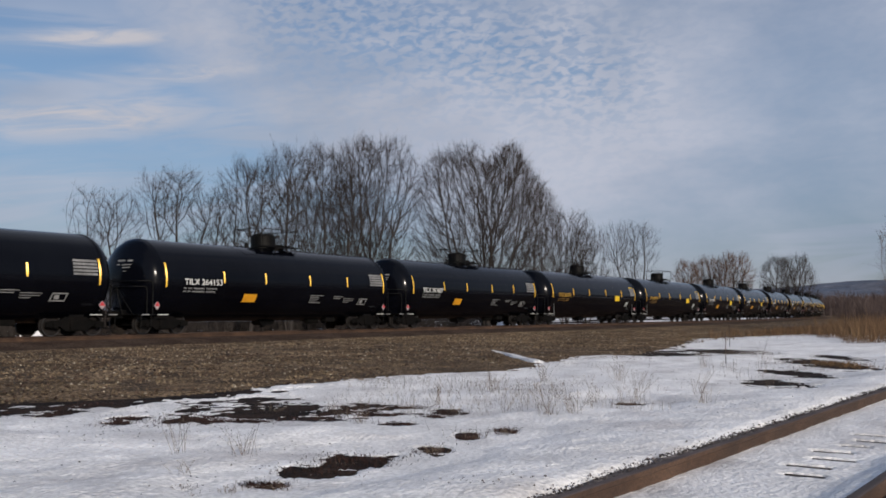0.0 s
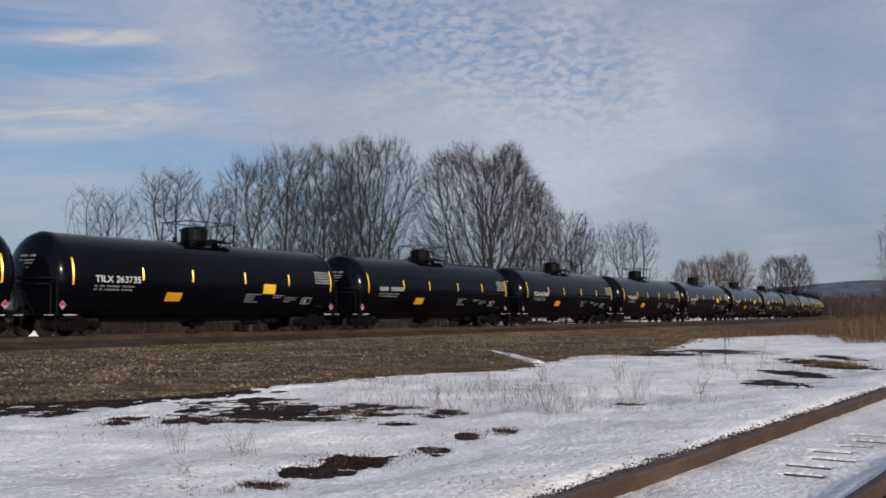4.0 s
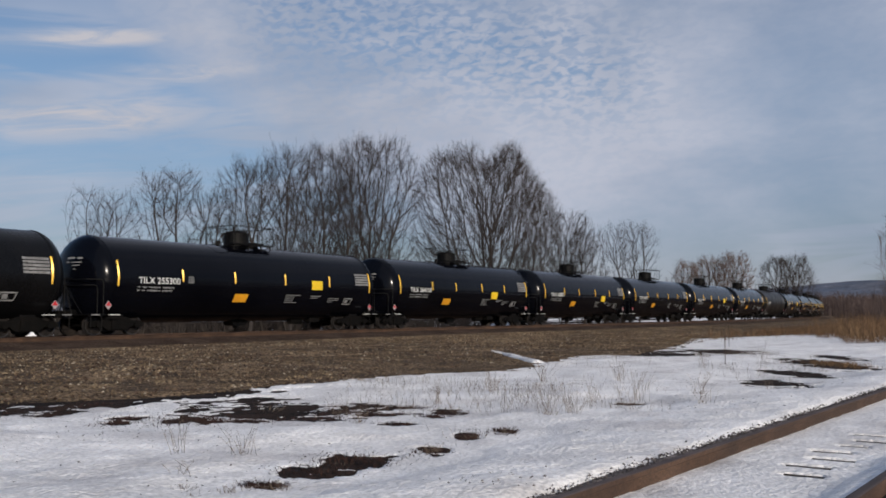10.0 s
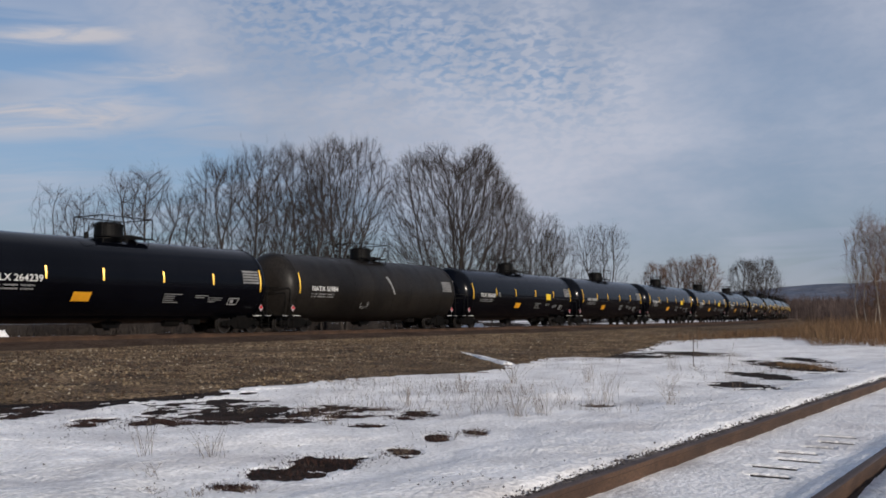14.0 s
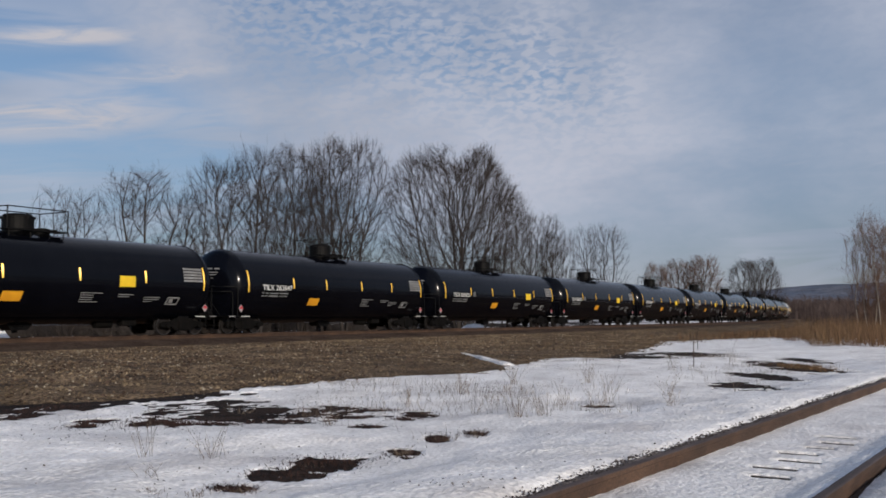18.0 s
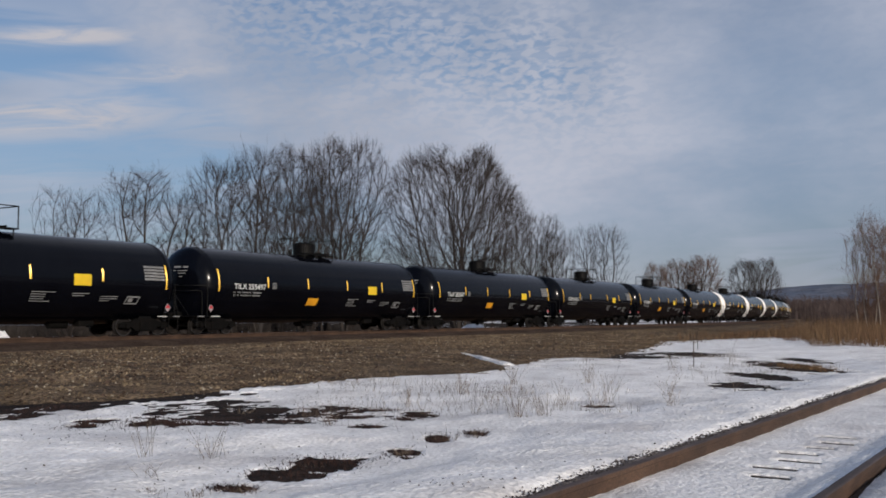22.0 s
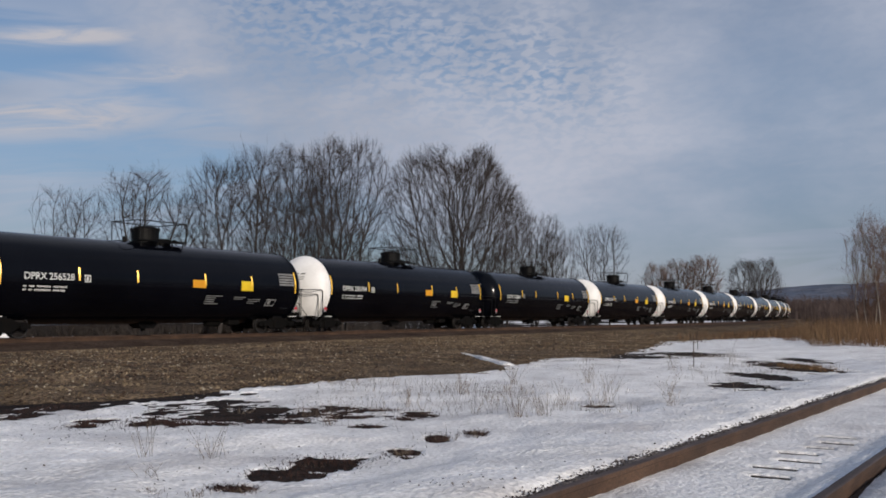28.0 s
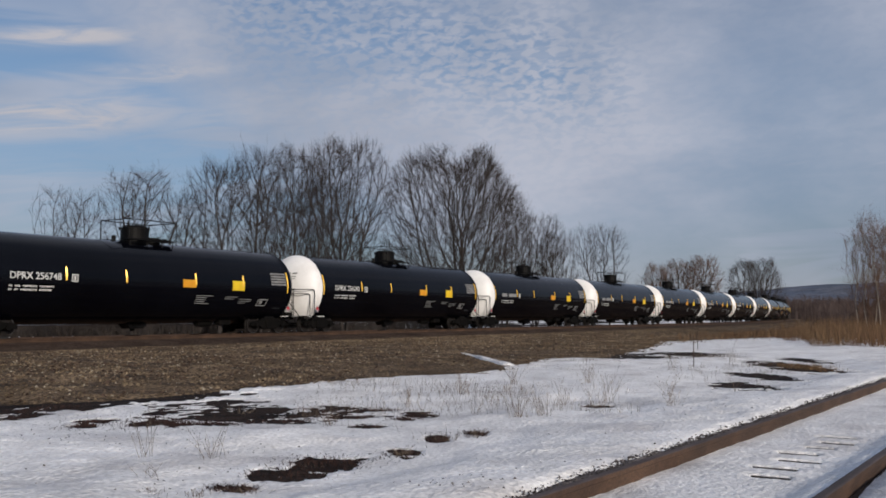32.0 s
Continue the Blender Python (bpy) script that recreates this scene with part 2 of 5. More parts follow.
def raw_mesh(name, verts, faces, mat, smooth=False):
    me = bpy.data.meshes.new(name)
    me.from_pydata(verts, [], faces)
    me.materials.append(mat)
    if smooth:
        me.polygons.foreach_set("use_smooth", [True] * len(me.polygons))
    me.update()
    return me


def box(bm, lo, hi, bevel=0.0):
    x0, y0, z0 = lo
    x1, y1, z1 = hi
    m = Matrix.LocRotScale(((x0 + x1) / 2, (y0 + y1) / 2, (z0 + z1) / 2), None, (x1 - x0, y1 - y0, z1 - z0))
    g = bmesh.ops.create_cube(bm, size=1, matrix=m)["verts"]
    if bevel:
        es = list({e for v in g for e in v.link_edges})
        bmesh.ops.bevel(bm, geom=es, offset=bevel, segments=1, affect="EDGES")


def rod(bm, a, b, r, n=6, r2=None):
    a, b = Vector(a), Vector(b)
    d = b - a
    m = Matrix.Translation((a + b) / 2) @ d.to_track_quat("Z", "Y").to_matrix().to_4x4()
    bmesh.ops.create_cone(bm, cap_ends=True, segments=n, radius1=r, radius2=r if r2 is None else r2, depth=d.length, matrix=m)


def pipe(bm, pts, r, n=6):
    for a, b in zip(pts, pts[1:]):
        rod(bm, a, b, r, n)


def prism(bm, outline, y0, y1):
    """A side outline in x and z, thick from y0 to y1."""
    a = [bm.verts.new((x, y0, z)) for x, z in outline]
    b = [bm.verts.new((x, y1, z)) for x, z in outline]
    bm.faces.new(a), bm.faces.new(b[::-1])
    for i in range(len(a)):
        j = (i + 1) % len(a)
        bm.faces.new((a[i], b[i], b[j], a[j]))


def lathe(bm, profile, n=32, flip=1.0):
    """Revolves (x, r) pairs about the x axis."""
    rings = []
    for x, r in profile:
        if r < 1e-4:
            rings.append([bm.verts.new((x, 0, 0))])
        else:
            rings.append([bm.verts.new((x, r * math.cos(2 * math.pi * i / n), r * math.sin(2 * math.pi * i / n))) for i in range(n)])
    for p, q in zip(rings, rings[1:]):
        for i in range(n):
            j = (i + 1) % n
            if len(p) == 1:
                bm.faces.new((p[0], q[i], q[j]))
            elif len(q) == 1:
                bm.faces.new((p[i], q[0], p[j]))
            else:
                bm.faces.new((p[i], q[i], q[j], p[j]))

# ---- the way of the main track ----
RAIL_Z, TRACK_Y = 0.39, 32.44
_g = np.arange(-200.0, 1500.0, 0.5)
_kap = np.clip((_g - 20.0) / 60.0, 0, 1) / 959.0 * np.clip((560.0 - _g) / 80.0, 0, 1)
_head = np.cumsum(_kap) * 0.5
_px = np.cumsum(np.cos(_head)) * 0.5 - 200.0 - 0.5
_py = np.cumsum(np.sin(_head)) * 0.5 + TRACK_Y


def along(s, off=0.0):
    """The place off metres to the left of the track's centre line at s, and its heading."""
    h = float(np.interp(s, _g, _head))
    return float(np.interp(s, _g, _px)) - off * math.sin(h), float(np.interp(s, _g, _py)) + off * math.cos(h), h


# ---- tank cars ----
TR, TZ, HEAD = 1.74, 2.22, 0.87
GAP = 2.83


def side_y(z, eps):
    return -math.sqrt(max(0.01, TR * TR - (z - TZ) ** 2)) - eps


def decal(bm, x0, x1, z0, z1, eps=0.012, skew=0.0, n=3):
    rows = []
    for i in range(n + 1):
        z = z0 + (z1 - z0) * i / n
        k = skew * i / n
        rows.append([bm.verts.new((x, side_y(z, eps), z)) for x in (x0 + k, x1 + k)])
    for a, b in zip(rows, rows[1:]):
        bm.faces.new((a[0], a[1], b[1], b[0]))


def ridged(bm, x0, x1, z0, z1, ribs=3, n=8):
    """Prismatic tape: upright ribs whose long faces are turned toward the near end."""
    w = (x1 - x0) / ribs
    for k in range(ribs):
        a, b = x0 + w * k, x0 + w * (k + 1)
        cols = []
        for i in range(n + 1):
            z = z0 + (z1 - z0) * i / n
            cols.append([bm.verts.new((a, side_y(z, 0.008), z)), bm.verts.new((b, side_y(z, 0.008 + 0.66 * w), z)), bm.verts.new((b, side_y(z, 0.008), z))])
        for p, q in zip(cols, cols[1:]):
            bm.faces.new((p[0], p[1], q[1], q[0]))
            bm.faces.new((p[1], p[2], q[2], q[1]))


def outline(bm, x0, x1, z0, z1, w, skew=0.0):
    decal(bm, x0, x1, z0, z0 + w, skew=skew * w / (z1 - z0), n=1)
    decal(bm, x0 + skew, x1 + skew, z1 - w, z1, n=1)
    decal(bm, x0, x0 + w, z0, z1, eps=0.013, skew=skew)
    decal(bm, x1 - w, x1, z0, z1, eps=0.013, skew=skew)


def head_bars(bm, x_end, rows):
    for y0, y1, z0, z1 in rows:
        vs = []
        for z in (z0, z1):
            for k in range(4):
                y = y0 + (y1 - y0) * k / 3
                q = max(0.0, 1 - (y * y + (z - TZ) ** 2) / TR ** 2)
                vs.append(bm.verts.new((x_end - HEAD * math.sqrt(q) - 0.012, y, z)))
        for k in range(3):
            bm.faces.new((vs[k], vs[k + 1], vs[5 + k], vs[4 + k]))


def words(text, width, x0, z0, mat):
    """A line of lettering laid on the tank's side."""
    cu = bpy.data.curves.new("lettering", "FONT")
    cu.body, cu.size = text, 0.355
    cu.offset = 0.004
    tmp = bpy.data.objects.new("lettering", cu)
    me = bpy.data.meshes.new_from_object(tmp)
    bpy.data.objects.remove(tmp), bpy.data.curves.remove(cu)
    xs = [v.co.x for v in me.vertices]
    k = width / (max(xs) - min(xs))
    lo = min(xs)
    for v in me.vertices:
        z = z0 + v.co.y
        v.co = (x0 + (v.co.x - lo) * k, side_y(z, 0.012), z)
    me.materials.clear()
    me.materials.append(mat)
    return me


KINDS = {
    # length over couplers, stripes from the near end, orange sheet, yellow sheet, paint, lettering, white head
    "long": (18.53, (0, 3.2, 6.15, 9.35, 12.5, 15.7), (6.16, 1.36), (11.2, 1.99), M_BLACK, M_LETTER, False),
    "dusty": (18.53, (0, 3.2, 6.15, 9.2, 12.4, 15.7), None, (10.8, 1.99), M_BLACK2, M_LETTER, False),
    "short": (17.40, (0, 3.17, 5.72, 8.74, 11.56, 14.57), (4.37, 1.36), None, M_BLACK, M_LETTER, False),
    "short_marked": (17.40, (0, 3.17, 5.72, 8.74, 11.56, 14.57), (4.37, 1.36), (9.9, 1.75), M_BLACK, M_LETTER, False),
    "gatx": (18.53, (0, 3.38, 5.65, 9.55, 12.47, 15.7), None, (10.84, 1.99), M_BLACK, M_LETTER, False),
    "utlx": (18.78, (0, 3.5, 6.4, 9.6, 12.9, 15.95), None, (11.55, 1.9), M_BLACK, M_OCHRE, False),
    "dprx": (18.53, (0, 3.27, 6.05, 9.75, 12.65, 15.7), (9.02, 2.05), (11.97, 1.98), M_BLACK, M_LETTER, True),
    "natx": (17.43, (0,), None, None, M_GREY, M_LETTER, False),
}
LABELS = {
    "long": "black tank car with white lettering, orange and yellow sheets",
    "dusty": "dusty matt black tank car with white lettering",
    "short": "shorter black tank car with white lettering and orange sheet",
    "short_marked": "shorter black tank car with orange and yellow sheets",
    "gatx": "glossy black tank car with white lettering and yellow sheet",
    "utlx": "black tank car with ochre lettering and yellow sheet",
    "dprx": "black tank car with white end, orange and yellow sheets",
    "natx": "grimy grey tank car with faded lettering and scrawl",
}


def build_wheel():
    bm = bmesh.new()
    lathe(bm, [(-0.07, 0.0), (-0.09, 0.10), (-0.035, 0.13), (-0.03, 0.33), (-0.065, 0.36), (-0.065, 0.42), (0.05, 0.425), (0.055, 0.455), (0.085, 0.455), (0.085, 0.36), (0.03, 0.33), (0.02, 0.12), (0.09, 0.09), (0.09, 0.0)], 24)
    bmesh.ops.rotate(bm, verts=bm.verts, matrix=Matrix.Rotation(radians(90), 3, "Z"))
    return mesh_of(bm, "wheel", M_WHEEL, 40)


def build_rim():
    bm = bmesh.new()
    lathe(bm, [(-0.068, 0.375), (-0.068, 0.418), (0.048, 0.427), (0.048, 0.40)], 24)
    bmesh.ops.rotate(bm, verts=bm.verts, matrix=Matrix.Rotation(radians(90), 3, "Z"))
    return mesh_of(bm, "rim", M_TREAD, 40)


def build_frame_side():
    bm = bmesh.new()
    prism(bm, [(-1.26, 0.36), (-1.24, 0.52), (-1.02, 0.60), (-0.72, 0.58), (-0.42, 0.74), (0.42, 0.74), (0.72, 0.58), (1.02, 0.60), (1.24, 0.52), (1.26, 0.36), (0.98, 0.33), (0.70, 0.40), (0.44, 0.20), (-0.44, 0.20), (-0.70, 0.40), (-0.98, 0.33)], -0.07, 0.07)
    bmesh.ops.bevel(bm, geom=[e for e in bm.edges], offset=0.012, segments=1, affect="EDGES")
    for x in (-0.89, 0.89):
        rod(bm, (x, -0.13, 0.425), (x, 0.05, 0.425), 0.115, 12)
    return mesh_of(bm, "side_frame", M_TRUCK)


def build_springs():
    bm = bmesh.new()
    left = [(-0.30 + (0.035 if k % 2 else 0.0), 0.25 + 0.03 * k) for k in range(13)]
    prism(bm, left + [(-x, z) for x, z in left[::-1]], -0.09, 0.09)
    return mesh_of(bm, "spring", M_TRUCK)


ME_WHEEL, ME_RIM, ME_SIDE, ME_SPRING = build_wheel(), build_rim(), build_frame_side(), build_springs()
SHARED = {}


def share(key, make):
    if key not in SHARED:
        SHARED[key] = make()
    return SHARED[key]


def truck(car, x):
    bm = bmesh.new()
    box(bm, (-0.17, -1.05, 0.42), (0.17, 1.05, 0.68), 0.02)
    rod(bm, (0, 0, 0.6), (0, 0, 0.86), 0.22, 12)
    for ax in (-0.89, 0.89):
        rod(bm, (ax, -1.0, 0.425), (ax, 1.0, 0.425), 0.075, 8)
    tr = link("truck", share("bolster", lambda: mesh_of(bm, "truck", M_TRUCK)), car)
    tr.location = (x, 0, 0)
    for y in (-1.0, 1.0):
        link("side_frame", ME_SIDE, tr).location = (0, y, 0)
        s = link("spring", ME_SPRING, tr)
        s.location = (0, y * 1.03, 0)
    for ax in (-0.89, 0.89):
        for y, turn in ((-0.76, 0), (0.76, 180)):
            w = link("wheel", ME_WHEEL, tr)
            w.location, w.rotation_euler = (ax, y, 0.425), (0, 0, radians(turn))
            r = link("rim", ME_RIM, tr, "bright worn wheel rim")
            r.location, r.rotation_euler = (ax, y, 0.425), (0, 0, radians(turn))
    return tr


def build_car(kind):
    length, marks, orange, yellow, skin, ink, white_head = KINDS[kind]
    half = length / 2
    L0 = -half + GAP / 2
    R0 = -L0
    car = tagged(new("tank_car"), LABELS[kind] + ", rolling", "tank car", "tank cars of the train")
    e = half - GAP / 2 + 0.16
    # shell with jacket bands, lapped seams slightly proud
    bm = bmesh.new()
    prof = [(-e, TR)]
    for x in (-e + 0.22, L0 + 4.6, -0.9, 0.9, R0 - 4.6, e - 0.22):
        prof += [(x - 0.012, TR), (x - 0.01, TR + 0.004), (x + 0.05, TR + 0.004), (x + 0.052, TR)]
    prof.append((e, TR))
    lathe(bm, prof, 56)
    bmesh.ops.translate(bm, verts=bm.verts, vec=(0, 0, TZ))
    part("shell", bm, skin, car, smooth=28)
    for sgn, nm in ((-1, "near"), (1, "far")):
        bm = bmesh.new()
        lathe(bm, [(sgn * (e - 0.004), TR)] + [(sgn * (e + HEAD * math.sin(radians(a))), TR * math.cos(radians(a)) if a < 90 else 0) for a in (6, 12, 20, 28, 37, 46, 56, 66, 76, 84, 90)], 48)
        bmesh.ops.translate(bm, verts=bm.verts, vec=(0, 0, TZ))
        part("tank_head", bm, M_WHITE if white_head and sgn < 0 else skin, car, "white painted tank end" if white_head and sgn < 0 else "", smooth=40)
        # rolled lip where the jacket meets the end
        bm = bmesh.new()
        lathe(bm, [(sgn * (e - 0.05), TR), (sgn * (e - 0.05), TR + 0.02), (sgn * (e + 0.02), TR + 0.02), (sgn * (e + 0.03), TR - 0.012)], 56)
        bmesh.ops.translate(bm, verts=bm.verts, vec=(0, 0, TZ))
        part("jacket_ring", bm, M_WHITE if white_head and sgn < 0 else skin, car, smooth=40)
        # stub sill, end platform, striker and coupler
        bm = bmesh.new()
        box(bm, (min(sgn * (half - 3.4), sgn * (half - 0.42)), -0.24, 0.66), (max(sgn * (half - 3.4), sgn * (half - 0.42)), 0.24, 1.02), 0.02)
        box(bm, (min(sgn * (half - 1.75), sgn * (half - 2.05)), -1.0, 0.70), (max(sgn * (half - 1.75), sgn * (half - 2.05)), 1.0, 0.98), 0.02)
        for y in (-1.0, 1.0):
            prism(bm, [(sgn * (half - 1.6), 0.72), (sgn * (half - 2.2), 0.72), (sgn * (half - 2.3), 1.25), (sgn * (half - 1.5), 1.25)], y - 0.03, y + 0.03)
        part("stub_sill", bm, M_FRAME, car)
        bm = bmesh.new()
        box(bm, (min(sgn * (half - 1.12), sgn * (half - 0.40)), -1.48, 0.79), (max(sgn * (half - 1.12), sgn * (half - 0.40)), 1.48, 0.84))
        for y in (-1.40, 1.40):
            pipe(bm, [(sgn * (half - 0.45), y, 0.8), (sgn * (half - 0.45), y, 0.28), (sgn * (half - 0.95), y, 0.28), (sgn * (half - 0.95), y, 0.8)], 0.018)
        part("end_platform", bm, M_FRAME, car)
        bm = bmesh.new()
        box(bm, (min(sgn * (half - 0.80), sgn * (half - 0.42)), -1.492, 0.795), (max(sgn * (half - 0.80), sgn * (half - 0.42)), -1.482, 0.835))
        part("platform_edge", bm, M_SMALL, car, "white painted platform edge")
        bm = bmesh.new()
        box(bm, (sgn * (half - 1.42) - 0.24, -1.60, 0.80), (sgn * (half - 1.42) + 0.24, -1.50, 0.83))
        part("step_edge", bm, M_LETTER, car, "white painted step edge")
        bm = bmesh.new()
        box(bm, (min(sgn * (half - 0.44), sgn * (half + 0.0)), -0.09, 0.74), (max(sgn * (half - 0.44), sgn * (half + 0.0)), 0.09, 0.94), 0.02)
        box(bm, (min(sgn * (half - 0.14), sgn * (half + 0.10)), -0.16 + 0.06 * sgn, 0.70), (max(sgn * (half - 0.14), sgn * (half + 0.10)), 0.10 + 0.06 * sgn, 0.98), 0.04)
        part("coupler", bm, M_TRUCK, car)
        # safety rails round the end
        xr = sgn * (e + HEAD + 0.06)
        for w, z, back in ((1.62, 2.17, 0.42), (1.42, 1.95, 0.54)):
            bm = bmesh.new()
            xb = sgn * (e + back)
            half_hoop = [(xb, -w, 0.84), (xb, -w, z - 0.16), (xb + sgn * 0.02, -w + 0.02, z - 0.04), (xb + sgn * 0.10, -w + 0.06, z), (xr, -w + 0.34, z)]
            pipe(bm, half_hoop + [(x, -y, z1) for x, y, z1 in half_hoop[::-1]], 0.021)
            part("end_rail", bm, M_FRAME, car)
        for y in (-1.05, -0.4, 0.4, 1.05):
            bm = bmesh.new()
            rod(bm, (xr, 0, 1.93), (xr, y, 0.82), 0.019)
            part("rail_brace", bm, M_FRAME, car)
        if kind == "utlx":
            bm = bmesh.new()
            xo = sgn * (half - 1.85)
            pipe(bm, [(xo - sgn * -0.05, -1.60, 1.60), (xo, -1.60, 0.72), (xo + sgn * 0.95, -1.56, 0.72)], 0.015)
            part("step_rail", bm, M_SMALL, car, "white painted step rail")
        truck(car, sgn * (half - 1.92))
        # diamond placards by the end
        xp = sgn * (half - 1.14) - 0.02
        bm = bmesh.new()
        vs = [bm.verts.new((xp + a, -1.56, 1.18 + b)) for a, b in ((0, -0.17), (0.15, 0), (0, 0.17), (-0.15, 0))]
        g = bmesh.ops.extrude_face_region(bm, geom=[bm.faces.new(vs)])["geom"]
        bmesh.ops.translate(bm, verts=[v for v in g if isinstance(v, bmesh.types.BMVert)], vec=(0, 0.02, 0))
        pl = part("placard", bm, M_PLACARD, car, "white diamond hazard placard")
        bm = bmesh.new()
        vs = [bm.verts.new((xp + a, -1.566, 1.18 + b)) for a, b in ((0, 0.145), (-0.13, -0.02), (0.13, -0.02))]
        bm.faces.new(vs)
        part("placard_mark", bm, M_RED, pl, "red half of the placard")
    # manway, fittings and top platform
    bm = bmesh.new()
    rod(bm, (0, 0, 3.80), (0, 0, 4.52), 0.58, 24)
    rod(bm, (0, 0, 4.52), (0, 0, 4.57), 0.61, 24)
    rod(bm, (0, 0, 4.57), (0, 0, 4.66), 0.56, 24, 0.48)
    for a in range(8):
        c, s = math.cos(a * math.pi / 4), math.sin(a * math.pi / 4)
        rod(bm, (0.61 * c, 0.61 * s, 4.46), (0.61 * c, 0.61 * s, 4.60), 0.024, 6)
    part("fittings_housing", bm, M_FRAME, car)
    bm = bmesh.new()
    rod(bm, (1.02, 0, 3.86), (1.02, 0, 4.12), 0.30, 20)
    rod(bm, (1.02, 0, 4.12), (1.02, 0, 4.17), 0.34, 20)
    part("manway", bm, M_FRAME, car)
    bm = bmesh.new()
    rod(bm, (-1.0, 0.1, 3.86), (-1.0, 0.1, 4.2), 0.09, 12)
    part("vent_valve", bm, M_FRAME, car)
    for sy in (-1, 1):
        bm = bmesh.new()
        ya, yb = sorted((sy * 0.40, sy * 0.90))
        box(bm, (-1.06, ya, 4.00), (-0.64, yb, 4.05))
        box(bm, (0.64, ya, 4.00), (1.56, yb, 4.05))
        ya, yb = sorted((sy * 0.64, sy * 0.92))
        box(bm, (-0.66, ya, 3.995), (0.66, yb, 4.052))
        for x in (-0.9, 0.0, 0.8, 1.4):
            rod(bm, (x, sy * 0.8, 3.70), (x, sy * 0.8, 4.02), 0.025)
        part("top_platform", bm, M_FRAME, car)
        bm = bmesh.new()
        pipe(bm, [(-1.03, sy * 0.88, 4.85), (0.2, sy * 0.88, 4.85), (1.53, sy * 0.88, 4.85)], 0.022)
        part("top_railing", bm, M_FRAME, car)
        for x in (-1.03, 1.53):
            bm = bmesh.new()
            pipe(bm, [(x, sy * 0.88, 4.0), (x, sy * 0.88, 4.87)], 0.024)
            part("railing_post", bm, M_FRAME, car)
    for x in (-1.03, 1.53):
        bm = bmesh.new()
        rod(bm, (x, -0.88, 4.85), (x, 0.88, 4.85), 0.022)
        part("railing_end", bm, M_FRAME, car)
    # clamp and stop beside the hatch
    bm = bmesh.new()
    box(bm, (1.30, -0.5, 4.05), (1.34, 0.5, 4.16))
    rod(bm, (1.02, -0.30, 4.17), (1.02, 0.30, 4.21), 0.03)
    part("hatch_clamp", bm, M_FRAME, car)
    # bottom outlet with its skid
    bm = bmesh.new()
    prism(bm, [(-0.55, 0.52), (0.55, 0.52), (0.32, 0.30), (-0.32, 0.30)], -0.3, 0.3)
    rod(bm, (0, 0, 0.2), (0, 0, 0.36), 0.11, 12)
    rod(bm, (-0.25, -0.9, 0.46), (-0.25, 0.0, 0.46), 0.025)
    part("bottom_outlet", bm, M_FRAME, car)
    # brake gear under the belly
    bm = bmesh.new()
    box(bm, (half - 4.9, -0.75, 0.42), (half - 4.2, -0.35, 0.66), 0.03)
    rod(bm, (half - 6.0, -0.35, 0.50), (half - 5.2, -0.35, 0.50), 0.16, 12)
    rod(bm, (half - 4.2, -0.2, 0.55), (half - 2.7, -0.2, 0.55), 0.02)
    part("brake_gear", bm, M_TRUCK, car)
    # reflective stripes
    for i, d in enumerate(marks):
        last = i in (0, len(marks) - 1)

        def strip(last=last):
            b = bmesh.new()
            ridged(b, -0.034, 0.034, 1.93 if last else 2.17, 2.94 if last else 2.67)
            return mesh_of(b, "reflector", M_YELLOW)
        link("reflector", share(("strip", last), strip), car).location = (L0 + d, 0, 0)
    # stencils
    bm = bmesh.new()
    for j, z in enumerate((1.87, 1.74)):
        x = L0 + 0.92
        for n_char in ((2, 2, 9, 7) if j else (2, 3, 8, 8)):
            for c in range(n_char):
                low = 0.02 if (c * 5 + j) % 3 == 0 else 0.0
                decal(bm, x, x + 0.055, z + low, z + 0.068, n=1)
                x += 0.075
            x += 0.09
    tagged(part("small_stencil", bm, M_OCHRE_DIM if kind == "utlx" else M_SMALL if kind != "dprx" else M_LETTER, car), kind="stuff")
    if kind not in ("natx", "utlx"):
        bm = bmesh.new()
        xa = L0 + marks[3] + 0.1
        for k in range(5):
            decal(bm, xa, xa + (1.0, 0.62, 0.60, 0.56, 0.85)[k], 1.70 - 0.085 * k, 1.73 - 0.085 * k, n=1)
        part("service_stencil", bm, M_SMALL, car)
        bm = bmesh.new()
        for k in range(2):
            decal(bm, xa + 1.75, xa + 2.5 - 0.2 * k, 1.67 - 0.085 * k, 1.70 - 0.085 * k, n=1)
        part("service_stencil", bm, M_SMALL, car)
        bm = bmesh.new()
        xb = R0 - 3.2
        for k in range(3):
            decal(bm, xb, xb + (0.85, 0.8, 0.45)[k], 1.58 - 0.085 * k, 1.61 - 0.085 * k, n=1)
        part("service_stencil", bm, M_SMALL, car)
        bm = bmesh.new()
        outline(bm, R0 - 2.0, R0 - 1.35, 1.30, 1.62, 0.05, 0.08)
        decal(bm, R0 - 1.83, R0 - 1.62, 1.38, 1.54, n=1)
        part("inspection_mark", bm, M_SMALL, car)
    if kind == "utlx":
        for p in (R0 - 2.0,):
            bm = bmesh.new()
            outline(bm, p, p + 0.46, 1.40, 1.72, 0.05, 0.08)
            decal(bm, p + 0.15, p + 0.3, 1.50, 1.62, n=1)
            part("inspection_mark", bm, M_LETTER, car)
    if kind not in ("short", "short_marked", "natx", "utlx"):
        bm = bmesh.new()
        outline(bm, L0 + 3.5, L0 + 3.78, 2.12, 2.40, 0.04)
        decal(bm, L0 + 3.6, L0 + 3.68, 2.18, 2.33, n=1)
        part("square_mark", bm, M_SMALL if kind != "dprx" else M_LETTER, car)
    bm = bmesh.new()
